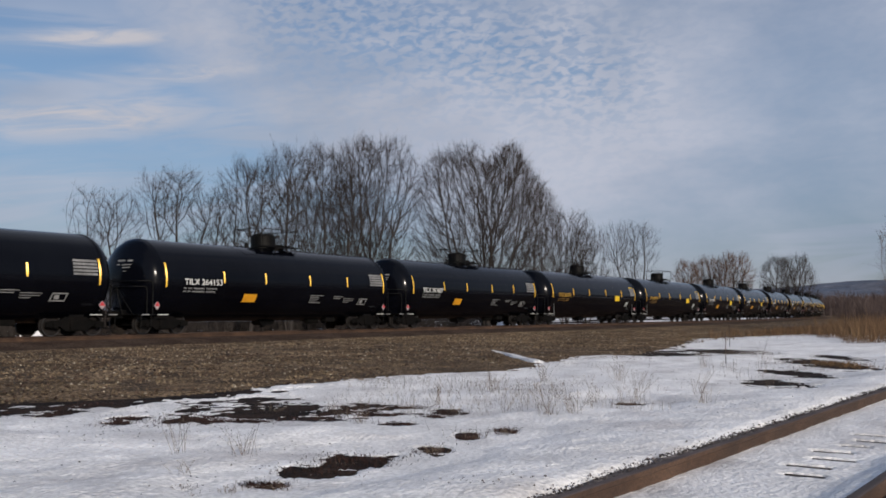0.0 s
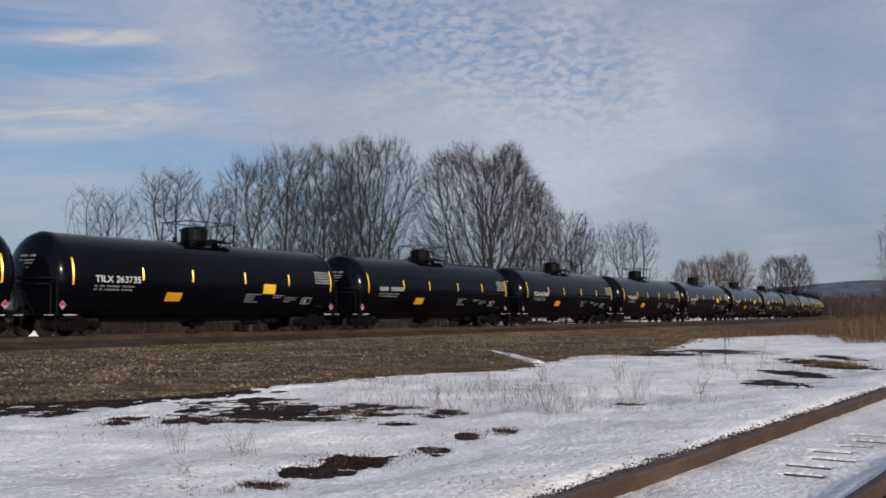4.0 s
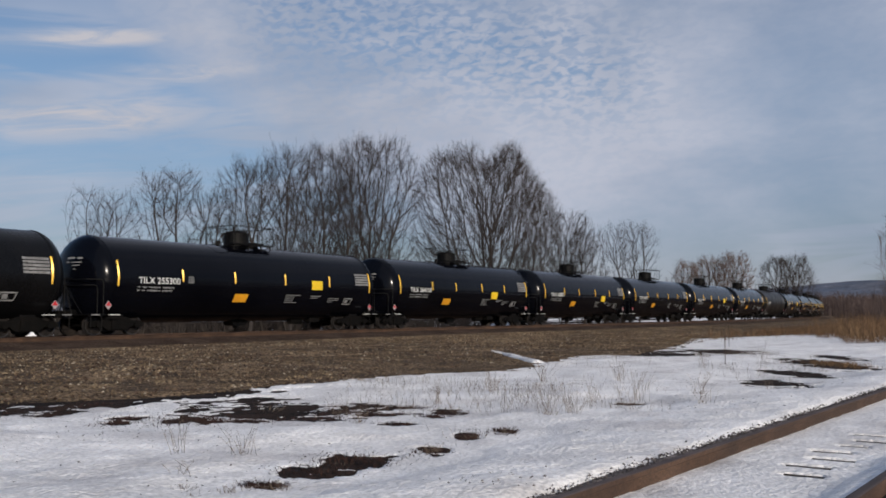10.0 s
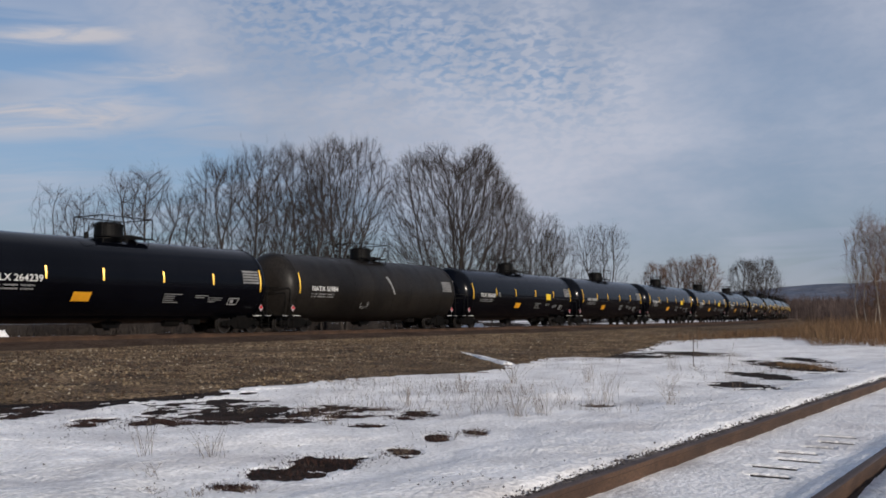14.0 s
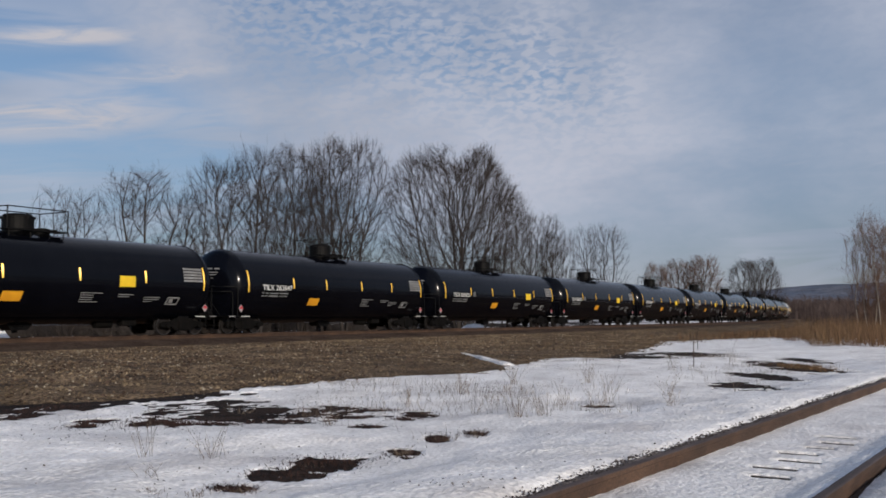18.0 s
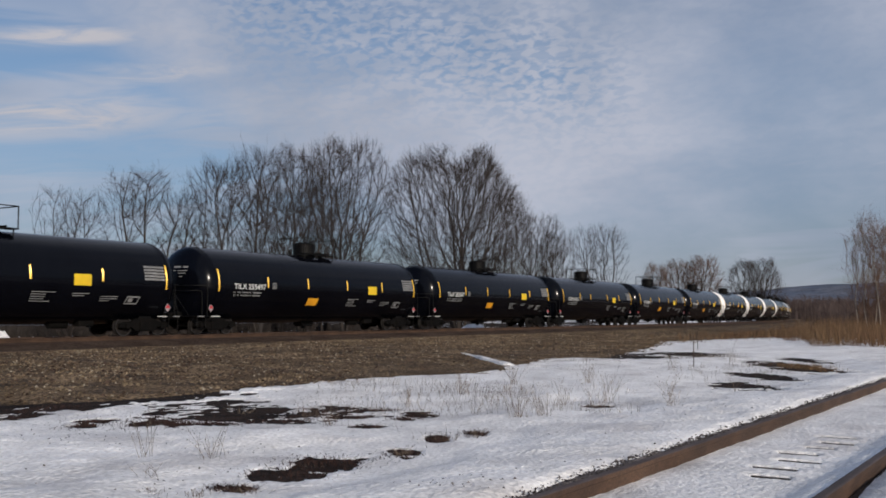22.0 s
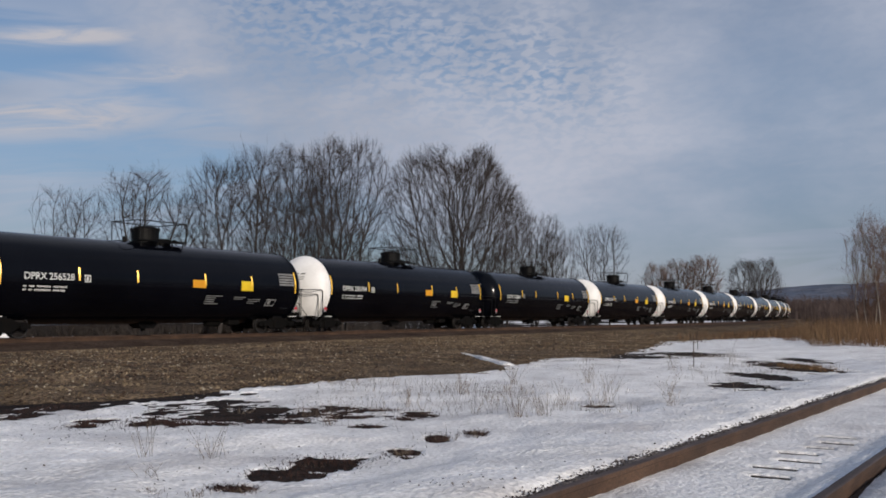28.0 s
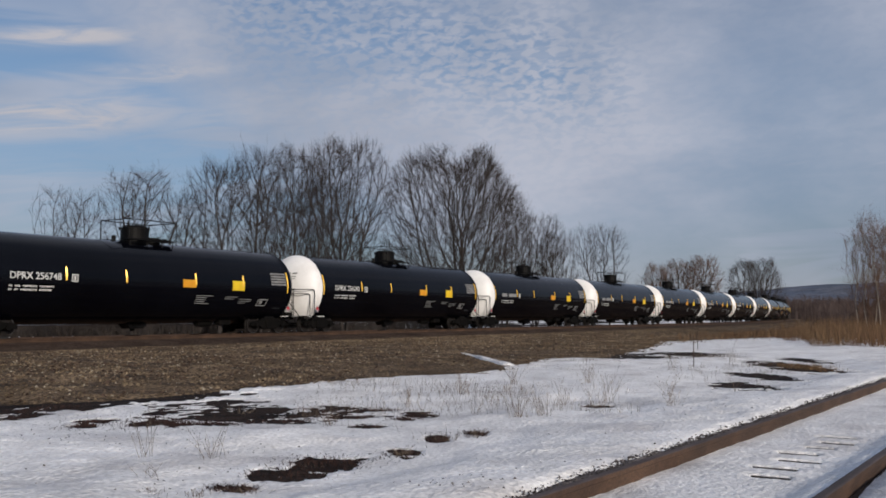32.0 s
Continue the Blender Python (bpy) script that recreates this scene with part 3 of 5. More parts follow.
    for k, (a, b) in enumerate(((0.0, 1.05), (0.0, 1.05), (0.0, 1.05), (0.0, 1.05), (0.0, 1.05))):
        decal(bm, R0 - 1.15 + a, R0 - 1.15 + b, 2.29 + 0.125 * k, 2.375 + 0.125 * k, n=1)
    dp = part("data_panel", bm, M_SMALL, car, "white stencilled data panel")
    if kind == "utlx":
        bm = bmesh.new()
        decal(bm, R0 - 1.15, R0 - 0.35, 2.935, 3.0, n=1)
        part("panel_heading", bm, M_LEMON, dp, "yellow line above the panel")
    bm = bmesh.new()
    for k in range(5):
        for c in range(5):
            if (k * 3 + c) % 4:
                decal(bm, R0 - 1.05 + 0.2 * c, R0 - 0.93 + 0.2 * c, 2.31 + 0.125 * k, 2.35 + 0.125 * k, eps=0.016, n=1)
    tagged(part("panel_print", bm, M_INK, dp), kind="stuff")
    if orange:
        bm = bmesh.new()
        dz, wd = (0.34, 0.76) if kind == "dprx" else (0.36, 0.82)
        decal(bm, L0 + orange[0], L0 + orange[0] + wd, orange[1], orange[1] + dz, skew=0.0 if kind == "dprx" else 0.05)
        part("orange_sheet", bm, M_ORANGE, car, "orange warning sheet")
    if yellow:
        bm = bmesh.new()
        wide = kind == "utlx"
        decal(bm, L0 + yellow[0], L0 + yellow[0] + (0.9 if wide else 0.78), yellow[1] - (0.08 if wide else 0), yellow[1] + (0.34 if wide else 0.44))
        part("yellow_sheet", bm, M_LEMON, car, "yellow warning sheet")
    if kind != "natx":
        bm = bmesh.new()
        head_bars(bm, -e, [(-0.70, -0.44, 2.97, 3.04), (-0.32, 0.12, 2.98, 3.05), (-0.68, -0.15, 2.82, 2.86), (-0.05, 0.15, 2.83, 2.87), (-0.62, -0.2, 2.71, 2.745), (-0.45, -0.3, 2.56, 2.59)])
        part("head_stencil", bm, M_INK if white_head else M_OCHRE_DIM if kind == "utlx" else M_SMALL, car)
    else:
        bm = bmesh.new()
        rnd = random.Random(5)
        for k in range(12):
            a = rnd.uniform(0, 6.28)
            decal(bm, L0 + 5.5 + 0.35 * math.cos(a), L0 + 5.56 + 0.35 * math.cos(a), 1.35 + 0.16 * math.sin(a), 1.47 + 0.16 * math.sin(a), skew=0.1, n=1)
        part("scrawl", bm, M_SMALL, car, "chalky white scrawl")
        bm = bmesh.new()
        for k in range(9):
            z = 3.0 - 0.11 * k
            decal(bm, L0 + 7.6 + 0.07 * k, L0 + 7.85 + 0.06 * k, z - 0.1, z, n=1)
        part("spill_stain", bm, M_SMALL, car, "pale dried spill below the hatch")
    return car


ROSTER = [("short", "")] + [("short", "TILX 264153"), ("short", "TILX 263627"), ("utlx", "UTLX 675551"), ("utlx", "UTLX 675954"),
    ("short_marked", "TILX 263738"), ("short_marked", "TILX 263735"), ("short", ""), ("short", "TILX 263706"), ("short", "TILX 263703"),
    ("gatx", "GATX 212869"), ("long", "TILX 255418"), ("short", "TILX 263704"), ("dusty", "TILX 252734"), ("long", "TILX 255300"),
    ("short_marked", "TILX 264155"), ("short_marked", "TILX 263871"), ("short", "TILX 263701"), ("long", "TILX 255310"), ("short", "TILX 264239"),
    ("natx", "NATX 50984"), ("long", "TILX 255408"), ("short", ""), ("long", "TILX 255383"), ("long", "TILX 255448"),
    ("short", "TILX 263647"), ("long", "TILX 255426"), ("long", "TILX 255353"), ("long", "TILX 255346"), ("long", "TILX 255434"),
    ("long", "TILX 255497"), ("long", "TILX 255507"), ("gatx", "GATX 212871"), ("long", "TILX 255419"), ("long", "TILX 255450"),
    ("dprx", ""), ("dprx", ""), ("dprx", "DPRX 256528"), ("dprx", "DPRX 256764"), ("gatx", "GATX 212864"),
    ("dprx", "DPRX 256937"), ("dprx", "DPRX 256230"), ("dprx", "DPRX 256748"), ("dprx", "DPRX 256242")] + [("dprx", "")] * 7 + [("long", "")] * 9
PITCH = [18.0, 17.46, 17.27, 18.78, 18.8, 17.4, 17.34, 17.94, 17.26, 17.45, 18.49, 18.51, 17.41, 18.66, 18.43, 17.41, 17.42, 17.25, 18.55, 17.4,
         17.43, 18.29, 17.37, 18.68, 18.52, 17.33, 18.61, 18.57, 18.45, 18.86, 18.58, 18.62, 18.5, 18.5, 18.45, 18.53, 18.74, 18.52, 18.58, 18.51,
         18.75, 18.63, 18.57, 18.38, 18.54, 18.73, 18.5, 18.42, 18.49, 18.53, 18.52] + [18.52] * 9
ENDS = np.cumsum(PITCH)
ENDS = ENDS - ENDS[25]


def run_of_train(t):
    """How far the train has come along the track, in metres."""
    u = (t - 16) / 16
    return -0.3686 * u ** 4 + 0.2288 * u ** 3 + 0.9795 * u ** 2 - 375.5606 * u + 93.9523


def car_pose(n, t):
    s = ENDS[n] - PITCH[n] / 2 + GAP / 2 + run_of_train(t)
    xa, ya, _ = along(s - 7)
    xb, yb, _ = along(s + 7)
    return Matrix.Translation(((xa + xb) / 2, (ya + yb) / 2, RAIL_Z)) @ Matrix.Rotation(math.atan2(yb - ya, xb - xa), 4, "Z")


def build_train():
    protos, cars = {}, []
    for n, (kind, _) in enumerate(ROSTER):
        if kind not in protos:
            protos[kind] = build_car(kind)
            cars.append(protos[kind])
        else:
            cars.append(copy_thing(protos[kind], Matrix()))
    blank = {}
    for car, (kind, text) in zip(cars, ROSTER):
        L0 = -KINDS[kind][0] / 2 + GAP / 2
        ink = KINDS[kind][5]
        z0 = 2.17 if kind == "dprx" else 2.06
        if text:
            link("lettering", words(text, 2.1, L0 + 0.95, z0, ink), car, "reporting mark in stencilled capitals")
        else:
            if kind not in blank:
                bm = bmesh.new()
                decal(bm, L0 + 0.95, L0 + 1.75, z0, z0 + 0.22, n=2)
                decal(bm, L0 + 1.95, L0 + 3.15, z0, z0 + 0.22, n=2)
                blank[kind] = mesh_of(bm, "lettering", M_SMALL)
            link("lettering", blank[kind], car)
    return cars


TRAIN = build_train()

# ---- ground, snow, gravel ----
def sm(v, lo, hi):
    q = np.clip((v - lo) / (hi - lo), 0, 1)
    return q * q * (3 - 2 * q)


_tab = np.random.RandomState(4).rand(256, 256)


def vnoise(x, y, f, seed=0):
    """Smooth value noise, 0 to 1, with cells of 1/f metres."""
    x, y = np.asarray(x) * f + 17.3 * seed, np.asarray(y) * f + 9.1 * seed
    i, j = np.floor(x).astype(int), np.floor(y).astype(int)
    u, v = x - i, y - j
    u, v = u * u * (3 - 2 * u), v * v * (3 - 2 * v)
    a, b = _tab[i % 256, j % 256], _tab[(i + 1) % 256, j % 256]
    c, d = _tab[i % 256, (j + 1) % 256], _tab[(i + 1) % 256, (j + 1) % 256]
    return (a * (1 - u) + b * u) * (1 - v) + (c * (1 - u) + d * u) * v


def fnoise(x, y, f, seed=0, octaves=4):
    return sum(vnoise(x, y, f * 2 ** k, seed + k) * 0.5 ** (k + 1) for k in range(octaves)) / (1 - 0.5 ** octaves)


def track_off(x, y):
    """Metres to the left of the main track's centre line."""
    return (y - np.interp(x, _px, _py)) * np.cos(np.interp(x, _px, _head))


def siding_y(x):
    return 2.836 - 0.0345 * x


GAUGE = 1.46
YAW0 = radians(31.8)


def earth_z(x, y):
    o = track_off(x, y)
    z = -0.04 + 0.05 * (fnoise(x, y, 0.35, 2) - 0.5)
    d = y - siding_y(x)
    z = z - 0.09 * sm(d, -2.2, -1.8) * (1 - sm(d, 0.0, 0.06))
    z = np.where(o > 2.4, -0.25 + 0.5 * sm(o, 25, 80) * fnoise(x, y, 0.05, 5), z)
    return z


def axis(lo, fine_lo, fine_hi, hi, step, grow):
    mid = list(np.arange(fine_lo, fine_hi + 1e-6, step))
    a, s = [], step
    v = fine_lo
    while v > lo:
        s = min(s * grow, 160)
        v -= s
        a.append(v)
    b, s, v = [], step, mid[-1]
    while v < hi:
        s = min(s * grow, 160)
        v += s
        b.append(v)
    return np.array(a[::-1] + mid + b)


def sheet(name, xs, ys, zfun, mat, keep=None):
    X, Y = np.meshgrid(xs, ys, indexing="ij")
    Z = zfun(X, Y)
    n, m = X.shape
    idx = np.arange(n * m).reshape(n, m)
    F = np.stack([idx[:-1, :-1], idx[1:, :-1], idx[1:, 1:], idx[:-1, 1:]], -1).reshape(-1, 4)
    if keep is not None:
        K = keep(X, Y)
        F = F[(K[:-1, :-1] | K[1:, :-1] | K[1:, 1:] | K[:-1, 1:]).ravel()]
    V = np.stack([X, Y, Z], -1).reshape(-1, 3)
    used = np.unique(F)
    back = np.zeros(n * m, int)
    back[used] = np.arange(len(used))
    me = raw_mesh(name, V[used].tolist(), back[F].tolist(), mat, True)
    return new(name, me)


tagged(sheet("ground", axis(-400, 0, 50, 4200, 0.5, 1.12), axis(-2500, -4, 15, 4200, 0.5, 1.12), earth_z, M_EARTH),
       "dark bare earth with dead grass", "ground", kind="structure")

# bare spots in the snow: right of, and away from, the camera, with their half widths
BARE = [(-4.04, 10.76, 0.15, 0.24), (-4.08, 11.29, 0.22, 0.2), (-3.44, 11.07, 0.17, 0.45), (-3.63, 12.41, 0.24, 0.6), (-3.0, 10.96, 0.13, 0.25), (-3.2, 11.2, 0.08, 0.2),
        (-2.67, 12.29, 0.6, 1.0), (-1.8, 12.32, 0.28, 0.4), (-1.87, 11.42, 0.45, 0.26), (-2.64, 11.09, 0.26, 0.18), (-1.42, 12.87, 0.34, 0.5), (-1.2, 11.91, 0.28, 0.18),
        (-0.87, 10.85, 0.18, 0.17), (-0.33, 12.15, 0.2, 0.36), (-0.49, 11.73, 0.12, 0.2), (-1.23, 7.58, 0.25, 0.26), (-1.1, 8.2, 0.24, 0.26), (-0.87, 8.1, 0.25, 0.3),
        (-0.38, 8.72, 0.12, 0.28), (-0.05, 9.85, 0.10, 0.3), (0.32, 10.2, 0.10, 0.16), (5.39, 17.1, 0.34, 0.75), (5.0, 16.95, 0.28, 0.3), (6.67, 19.89, 0.34, 1.0),
        (6.39, 20.26, 0.28, 0.6), (8.54, 23.24, 0.55, 2.1), (8.69, 24.6, 0.45, 1.3), (10.24, 27.2, 0.4, 1.1), (-1.46, 6.94, 0.09, 0.1), (-1.59, 6.98, 0.08, 0.06),
        (-5.99, 12.19, 0.28, 0.75), (-5.22, 11.79, 0.16, 0.36), (-5.53, 12.74, 0.22, 0.5), (-5.14, 12.92, 0.18, 0.35), (5.93, 29.77, 0.85, 1.3), (7.94, 31.17, 0.95, 1.4),
        (2.12, 13.23, 0.18, 0.2), (-0.8, 12.81, 0.3, 0.14)]
# where the snow and the gravel end, along the track and out from it
EDGE_X = (0, 6, 8, 8.6, 9.6, 10.9, 11.9, 16, 17.7, 19.2, 21, 25, 27.5, 35, 45, 50, 60)
SNOW_EDGE = (-19, -20.0, -20.3, -21.0, -21.6, -21.55, -20.6, -20.75, -21.8, -21.6, -21.2, -20.1, -21.0, -19.8, -16.8, -18.0, -19.0)
GRAVEL_EDGE = (-19.0, -19.7, -19.9, -20.3, -20.8, -21.0, -20.8, -20.9, -22.0, -22.0, -21.6, -20.4, -21.2, -19.9, -17.0, -18.2, -19.2)


def snow_depth(x, y):
    o = track_off(x, y)
    t = 0.060 + 0.09 * (fnoise(x, y, 0.55, 3) - 0.45) + 0.055 * (fnoise(x, y, 2.0, 6, 4) - 0.5) + 0.020 * (fnoise(x, y, 5.0, 26, 3) - 0.5)
    rt, ah = x * math.sin(YAW0) - y * math.cos(YAW0), x * math.cos(YAW0) + y * math.sin(YAW0)
    ragged = 0.5 * fnoise(x, y, 3.2, 8, 2) + 0.3 * fnoise(x, y, 7.5, 18, 2) + 0.25 * vnoise(x, y, 13.0, 28) - 0.525
    ragged = ragged * (1 - 0.4 * sm(ah, 14, 20))
    bare, thin = 0 * x, 0 * x
    for u, w, ru, rw in BARE:
        ru, rw = (1.15 * ru, 1.3 * rw) if w > 15 else (0.82 * ru, 0.85 * rw)
        q = ((rt - u) / ru) ** 2 + ((ah - w) / rw) ** 2
        bare = np.maximum(bare, np.exp(-0.6 * q))
        thin = np.maximum(thin, np.exp(-0.6 * (((rt - u) / (ru + 0.38)) ** 2 + ((ah - w) / (rw + 0.75)) ** 2)))
    t = t * (1 - 0.84 * sm(thin, 0.12, 0.62))
    t = t - 0.06 * sm(bare + 3.2 * ragged * sm(bare, 0.02, 0.3), 0.36, 0.62) + 0.03 * ragged
    # thins out toward the gravel, in tongues
    edge = np.interp(x, EDGE_X, SNOW_EDGE) + 0.5 * (fnoise(x, y, 1.1, 11) - 0.5)
    t = t - 0.2 * sm(o + (1.1 + 1.0 * (1 - sm(x, 9, 12))) * ragged, edge - 0.35, edge + 0.2)
    t = t * (1 - 0.6 * sm(o, edge - 1.9, edge - 0.2))
    near = sm(o, edge - 2.0, edge - 0.3) * sm(fnoise(x, y, 3.0, 13), 0.50, 0.62)
    t = t - 0.05 * near
    # a tongue of snow lying up over the gravel
    q = np.clip(((x - 21.1) * 5.5 + (y - 11.2) * 4.6) / 51.4, 0, 1)
    far = np.hypot(x - 21.1 - 5.5 * q, y - 11.2 - 4.6 * q)
    t = np.maximum(t, 0.090 - 0.2 * sm(far + 0.30 * ragged, 0.06 * (1.3 - q), 0.30 * (1.3 - q)))
    d = y - siding_y(x)
    t = t + 0.065 * sm(d, 0.0, 0.3) * (1 - sm(d, 0.7, 2.0))
    t = t - 0.12 * np.exp(-((d - 0.12) / 0.13) ** 2) * (0.45 + 0.9 * vnoise(x, y, 2.5, 4))
    t = t + 0.075 * sm(d, -2.6, -2.0) * (1 - sm(d, -1.50, -1.46))
    t = np.where((d < 0.02) & (d > -GAUGE - 0.02), -0.3, t)
    return t


def snow_z(x, y):
    return earth_z(x, y) + np.clip(snow_depth(x, y), -0.15, 0.3)


def front(x, y):
    return (track_off(x, y) < -15.6) & (snow_depth(x, y) > -0.14)


tagged(sheet("snow", axis(-300, 3.5, 36, 1500, 0.048, 1.06), axis(-600, 2.2, 13.8, 16, 0.05, 1.15), snow_z, M_SNOW, front),
       "old crusted snow with bare earth showing through", "snow", kind="structure")


def back_snow(x, y):
    return earth_z(x, y) + 0.05 + 0.12 * (fnoise(x, y, 0.25, 21) - 0.45)


tagged(sheet("snow", axis(-300, 0, 120, 3000, 1.5, 1.15), axis(36, 36, 70, 3000, 1.0, 1.15), back_snow, M_SNOW, lambda x, y: (track_off(x, y) > 3.6) & (fnoise(x, y, 0.12, 23) > 0.62 - 0.35 * sm(track_off(x, y), 90, 250) - 0.16 * (1 - sm(track_off(x, y), 10, 18)))),
       "snow on the field behind the track", "snow", kind="structure")


TIE_FACE = 2.49


def between_z(x, y):
    d = y - siding_y(x)
    z = -0.050 + 0.022 * (fnoise(x, y, 2.0, 14) - 0.5) + 0.006 * (fnoise(x, y, 9, 15, 2) - 0.5)
    k = np.round((x - TIE_FACE - 0.02) / 0.47)
    e = x - TIE_FACE - 0.47 * k
    bare = (np.abs(d + 0.74 + 0.2 * (vnoise(k * 3.7, 0 * y, 1.0, 3) - 0.5)) < 0.07 + 0.14 * vnoise(k * 5.1, 0 * y, 1.0, 9)) & (x > 7.5) & (x < 10.9)
    z = z + 0.028
    z = np.where(bare & (e < 0.045) & (e > -0.13), -0.062 + 0.03 * sm(-e, 0.05, 0.13), np.where(bare & (e >= 0.045) & (e < 0.25), np.maximum(z, -0.026), z))
    near = np.minimum(-d, d + GAUGE)
    z = z + 0.10 * (1 - sm(d + GAUGE + 0.06 * (vnoise(x, y, 1.5, 17) - 0.5), 0.04, 0.42))
    return z - 0.004 * sm(d, -0.9, -0.5) * (1 - sm(near + 0.06 * (vnoise(x, y, 4.5, 16) - 0.5), 0.05, 0.13))


def between_keep(x, y):
    d = y - siding_y(x)
    return (d < -0.02) & (d > -GAUGE + 0.02)


tagged(sheet("snow", np.concatenate([np.arange(-40, 3, 0.5), np.arange(3, 14, 0.02), np.arange(14, 60, 0.12), np.arange(60, 300, 2.0)]), np.arange(-8.5, 3.0, 0.05), between_z, M_SNOW, between_keep),
       "snow lying between the rails of the siding", "snow", kind="structure")


def strip(name, s_list, offs, zs, mat, wander=0.0):
    """A sheet that follows the main track, with a cross-section of offsets and heights."""
    V, F = [], []
    m = len(offs)
    for i, s in enumerate(s_list):
        for k, (o, z) in enumerate(zip(offs, zs)):
            w = 0.0
            if wander and k in (0, 1):
                w = float(np.interp(s, EDGE_X, GRAVEL_EDGE)) + (-0.5, 0.15)[k] - o + wander * (float(fnoise(s, k * 3.1, 0.9, 9)) - 0.5)
            x, y, _ = along(s, o + w)
            V.append((x, y, z + 0.03 * (float(vnoise(x, y, 0.9, 5)) - 0.5)))
    for i in range(len(s_list) - 1):
        for k in range(m - 1):
            a = i * m + k
            F.append((a, a + m, a + m + 1, a + 1))
    return new(name, raw_mesh(name, V, F, mat, True))


s_list = list(np.arange(-60, 90, 0.5)) + list(np.arange(90, 420, 3.0)) + list(np.arange(420, 1200, 12.0))
tagged(strip("gravel", s_list, (-20.9, -20.2, -17.2, -16, -14, -10, -6, -4.2, -3.4), (-0.10, -0.015, 0.03, 0.06, 0.05, 0.08, 0.07, 0.06, 0.04), M_GRAVEL, 0.7),
       "brown gravel bed beside the track", "gravel", kind="structure")
tagged(strip("ballast", s_list, (-4.3, -3.1, -1.75, -1.5, 0, 1.5, 1.75, 3.1, 4.2), (0.0, 0.05, 0.215, 0.225, 0.225, 0.225, 0.215, -0.1, -0.3), M_BALLAST),
       "grey-brown crushed stone ballast under the track", "ballast", kind="structure")


def stones(name, count, place, lo, hi, seed, label, mat=None):
    """Loose stones as small uneven six-cornered lumps in one mesh."""
    rs = np.random.RandomState(seed)
    base = np.array([(1, 0, 0), (-1, 0, 0), (0, 1, 0), (0, -1, 0), (0, 0, 1), (0, 0, -0.6)], float)
    tri = np.array([(0, 2, 4), (2, 1, 4), (1, 3, 4), (3, 0, 4), (2, 0, 5), (1, 2, 5), (3, 1, 5), (0, 3, 5)])
    V, F = [], []
    for i in range(count):
        x, y, z = place(rs)
        a = rs.uniform(0, 6.28)
        c, s = math.cos(a), math.sin(a)
        r = lo * (hi / lo) ** (rs.rand() ** 1.6)
        p = base * r * rs.uniform(0.6, 1.25, (6, 3)) * (1, 1, 0.75)
        q = np.stack([p[:, 0] * c - p[:, 1] * s + x, p[:, 0] * s + p[:, 1] * c + y, p[:, 2] + z + r * 0.2], -1)
        V.append(q)
        F.append(tri + 6 * i)
    ob = new(name, raw_mesh(name, np.concatenate(V).tolist(), np.concatenate(F).tolist(), mat or M_STONE))
    return tagged(ob, label, "stones", kind="stuff")


GRAVEL_O, GRAVEL_Z = (-21.5, -20.2, -17.2, -16, -14, -10, -6, -4.2, -3.4), (-0.04, -0.01, 0.03, 0.06, 0.05, 0.08, 0.07, 0.06, 0.04)


def on_gravel(rs):
    s = 5 + 50 * rs.rand() ** 1.4
    o = float(np.interp(s, EDGE_X, GRAVEL_EDGE)) - 0.3 + 17.0 * rs.rand() ** 0.95
    x, y, _ = along(s, o)
    return x, y, float(np.interp(o, GRAVEL_O, GRAVEL_Z)) + 0.03 * (float(vnoise(x, y, 0.9, 5)) - 0.5)


stones("gravel_stone", 30000, on_gravel, 0.013, 0.046, 3, "loose brown stones on the gravel bed")
def on_far_gravel(rs):
    s, o = 30 + 55 * rs.rand(), -19.5 + 15.5 * rs.rand()
    x, y, _ = along(s, o)
    return x, y, float(np.interp(o, GRAVEL_O, GRAVEL_Z)) + 0.03 * (float(vnoise(x, y, 0.9, 5)) - 0.5)


stones("gravel_stone", 12000, on_far_gravel, 0.02, 0.055, 4, "loose brown stones farther along the gravel bed")
stones("gravel_stone", 7000, on_gravel, 0.018, 0.060, 6, "dark stones scattered over the gravel bed", M_BALLAST)
stones("gravel_stone", 5200, on_gravel, 0.010, 0.038, 5, "scattered pale stones on the gravel bed", M_PALE)


def by_rail(rs):
    x = 3.5 + 22 * rs.rand() ** 1.3
    return x, siding_y(x) + 0.06 + 0.10 * abs(rs.randn()), rs.uniform(0.045, 0.075)


stones("gravel_stone", 9000, by_rail, 0.006, 0.018, 8, "dark grit thawed out along the rail", M_GRIT)


def grit():
    V, F = [], []
    xs = np.concatenate([np.arange(0, 20, 0.05), np.arange(20, 80, 0.5)])
    prof = ((0.042, 0.035), (0.075, 0.058), (0.14, 0.066), (0.22, 0.05), (0.34, -0.02))
    for x in xs:
        for k, (o, z) in enumerate(prof):
            V.append((x, siding_y(x) + o * (1 + 0.25 * (float(vnoise(x, k, 4.0, 2)) - 0.5)), z + 0.03 * (float(vnoise(x, k * 1.7, 7.0, 6)) - 0.5)))
    for i in range(len(xs) - 1):
        for k in range(4):
            a = i * 5 + k
            F.append((a, a + 5, a + 6, a + 1))
    return new("grit", raw_mesh("grit", V, F, M_GRIT))


def on_snow(rs):
    while True:
        u, w = rs.uniform(-6, 9), 6.2 + 20 * rs.rand() ** 1.5
        x, y = u * math.sin(YAW0) + w * math.cos(YAW0), -u * math.cos(YAW0) + w * math.sin(YAW0)
        if siding_y(x) + 0.3 < y < 12.6 and rs.rand() < 0.06 + float(sm(fnoise(x, y, 0.7, 41), 0.48, 0.7)):
            return x, y, float(snow_z(np.array(x), np.array(y))) - 0.002


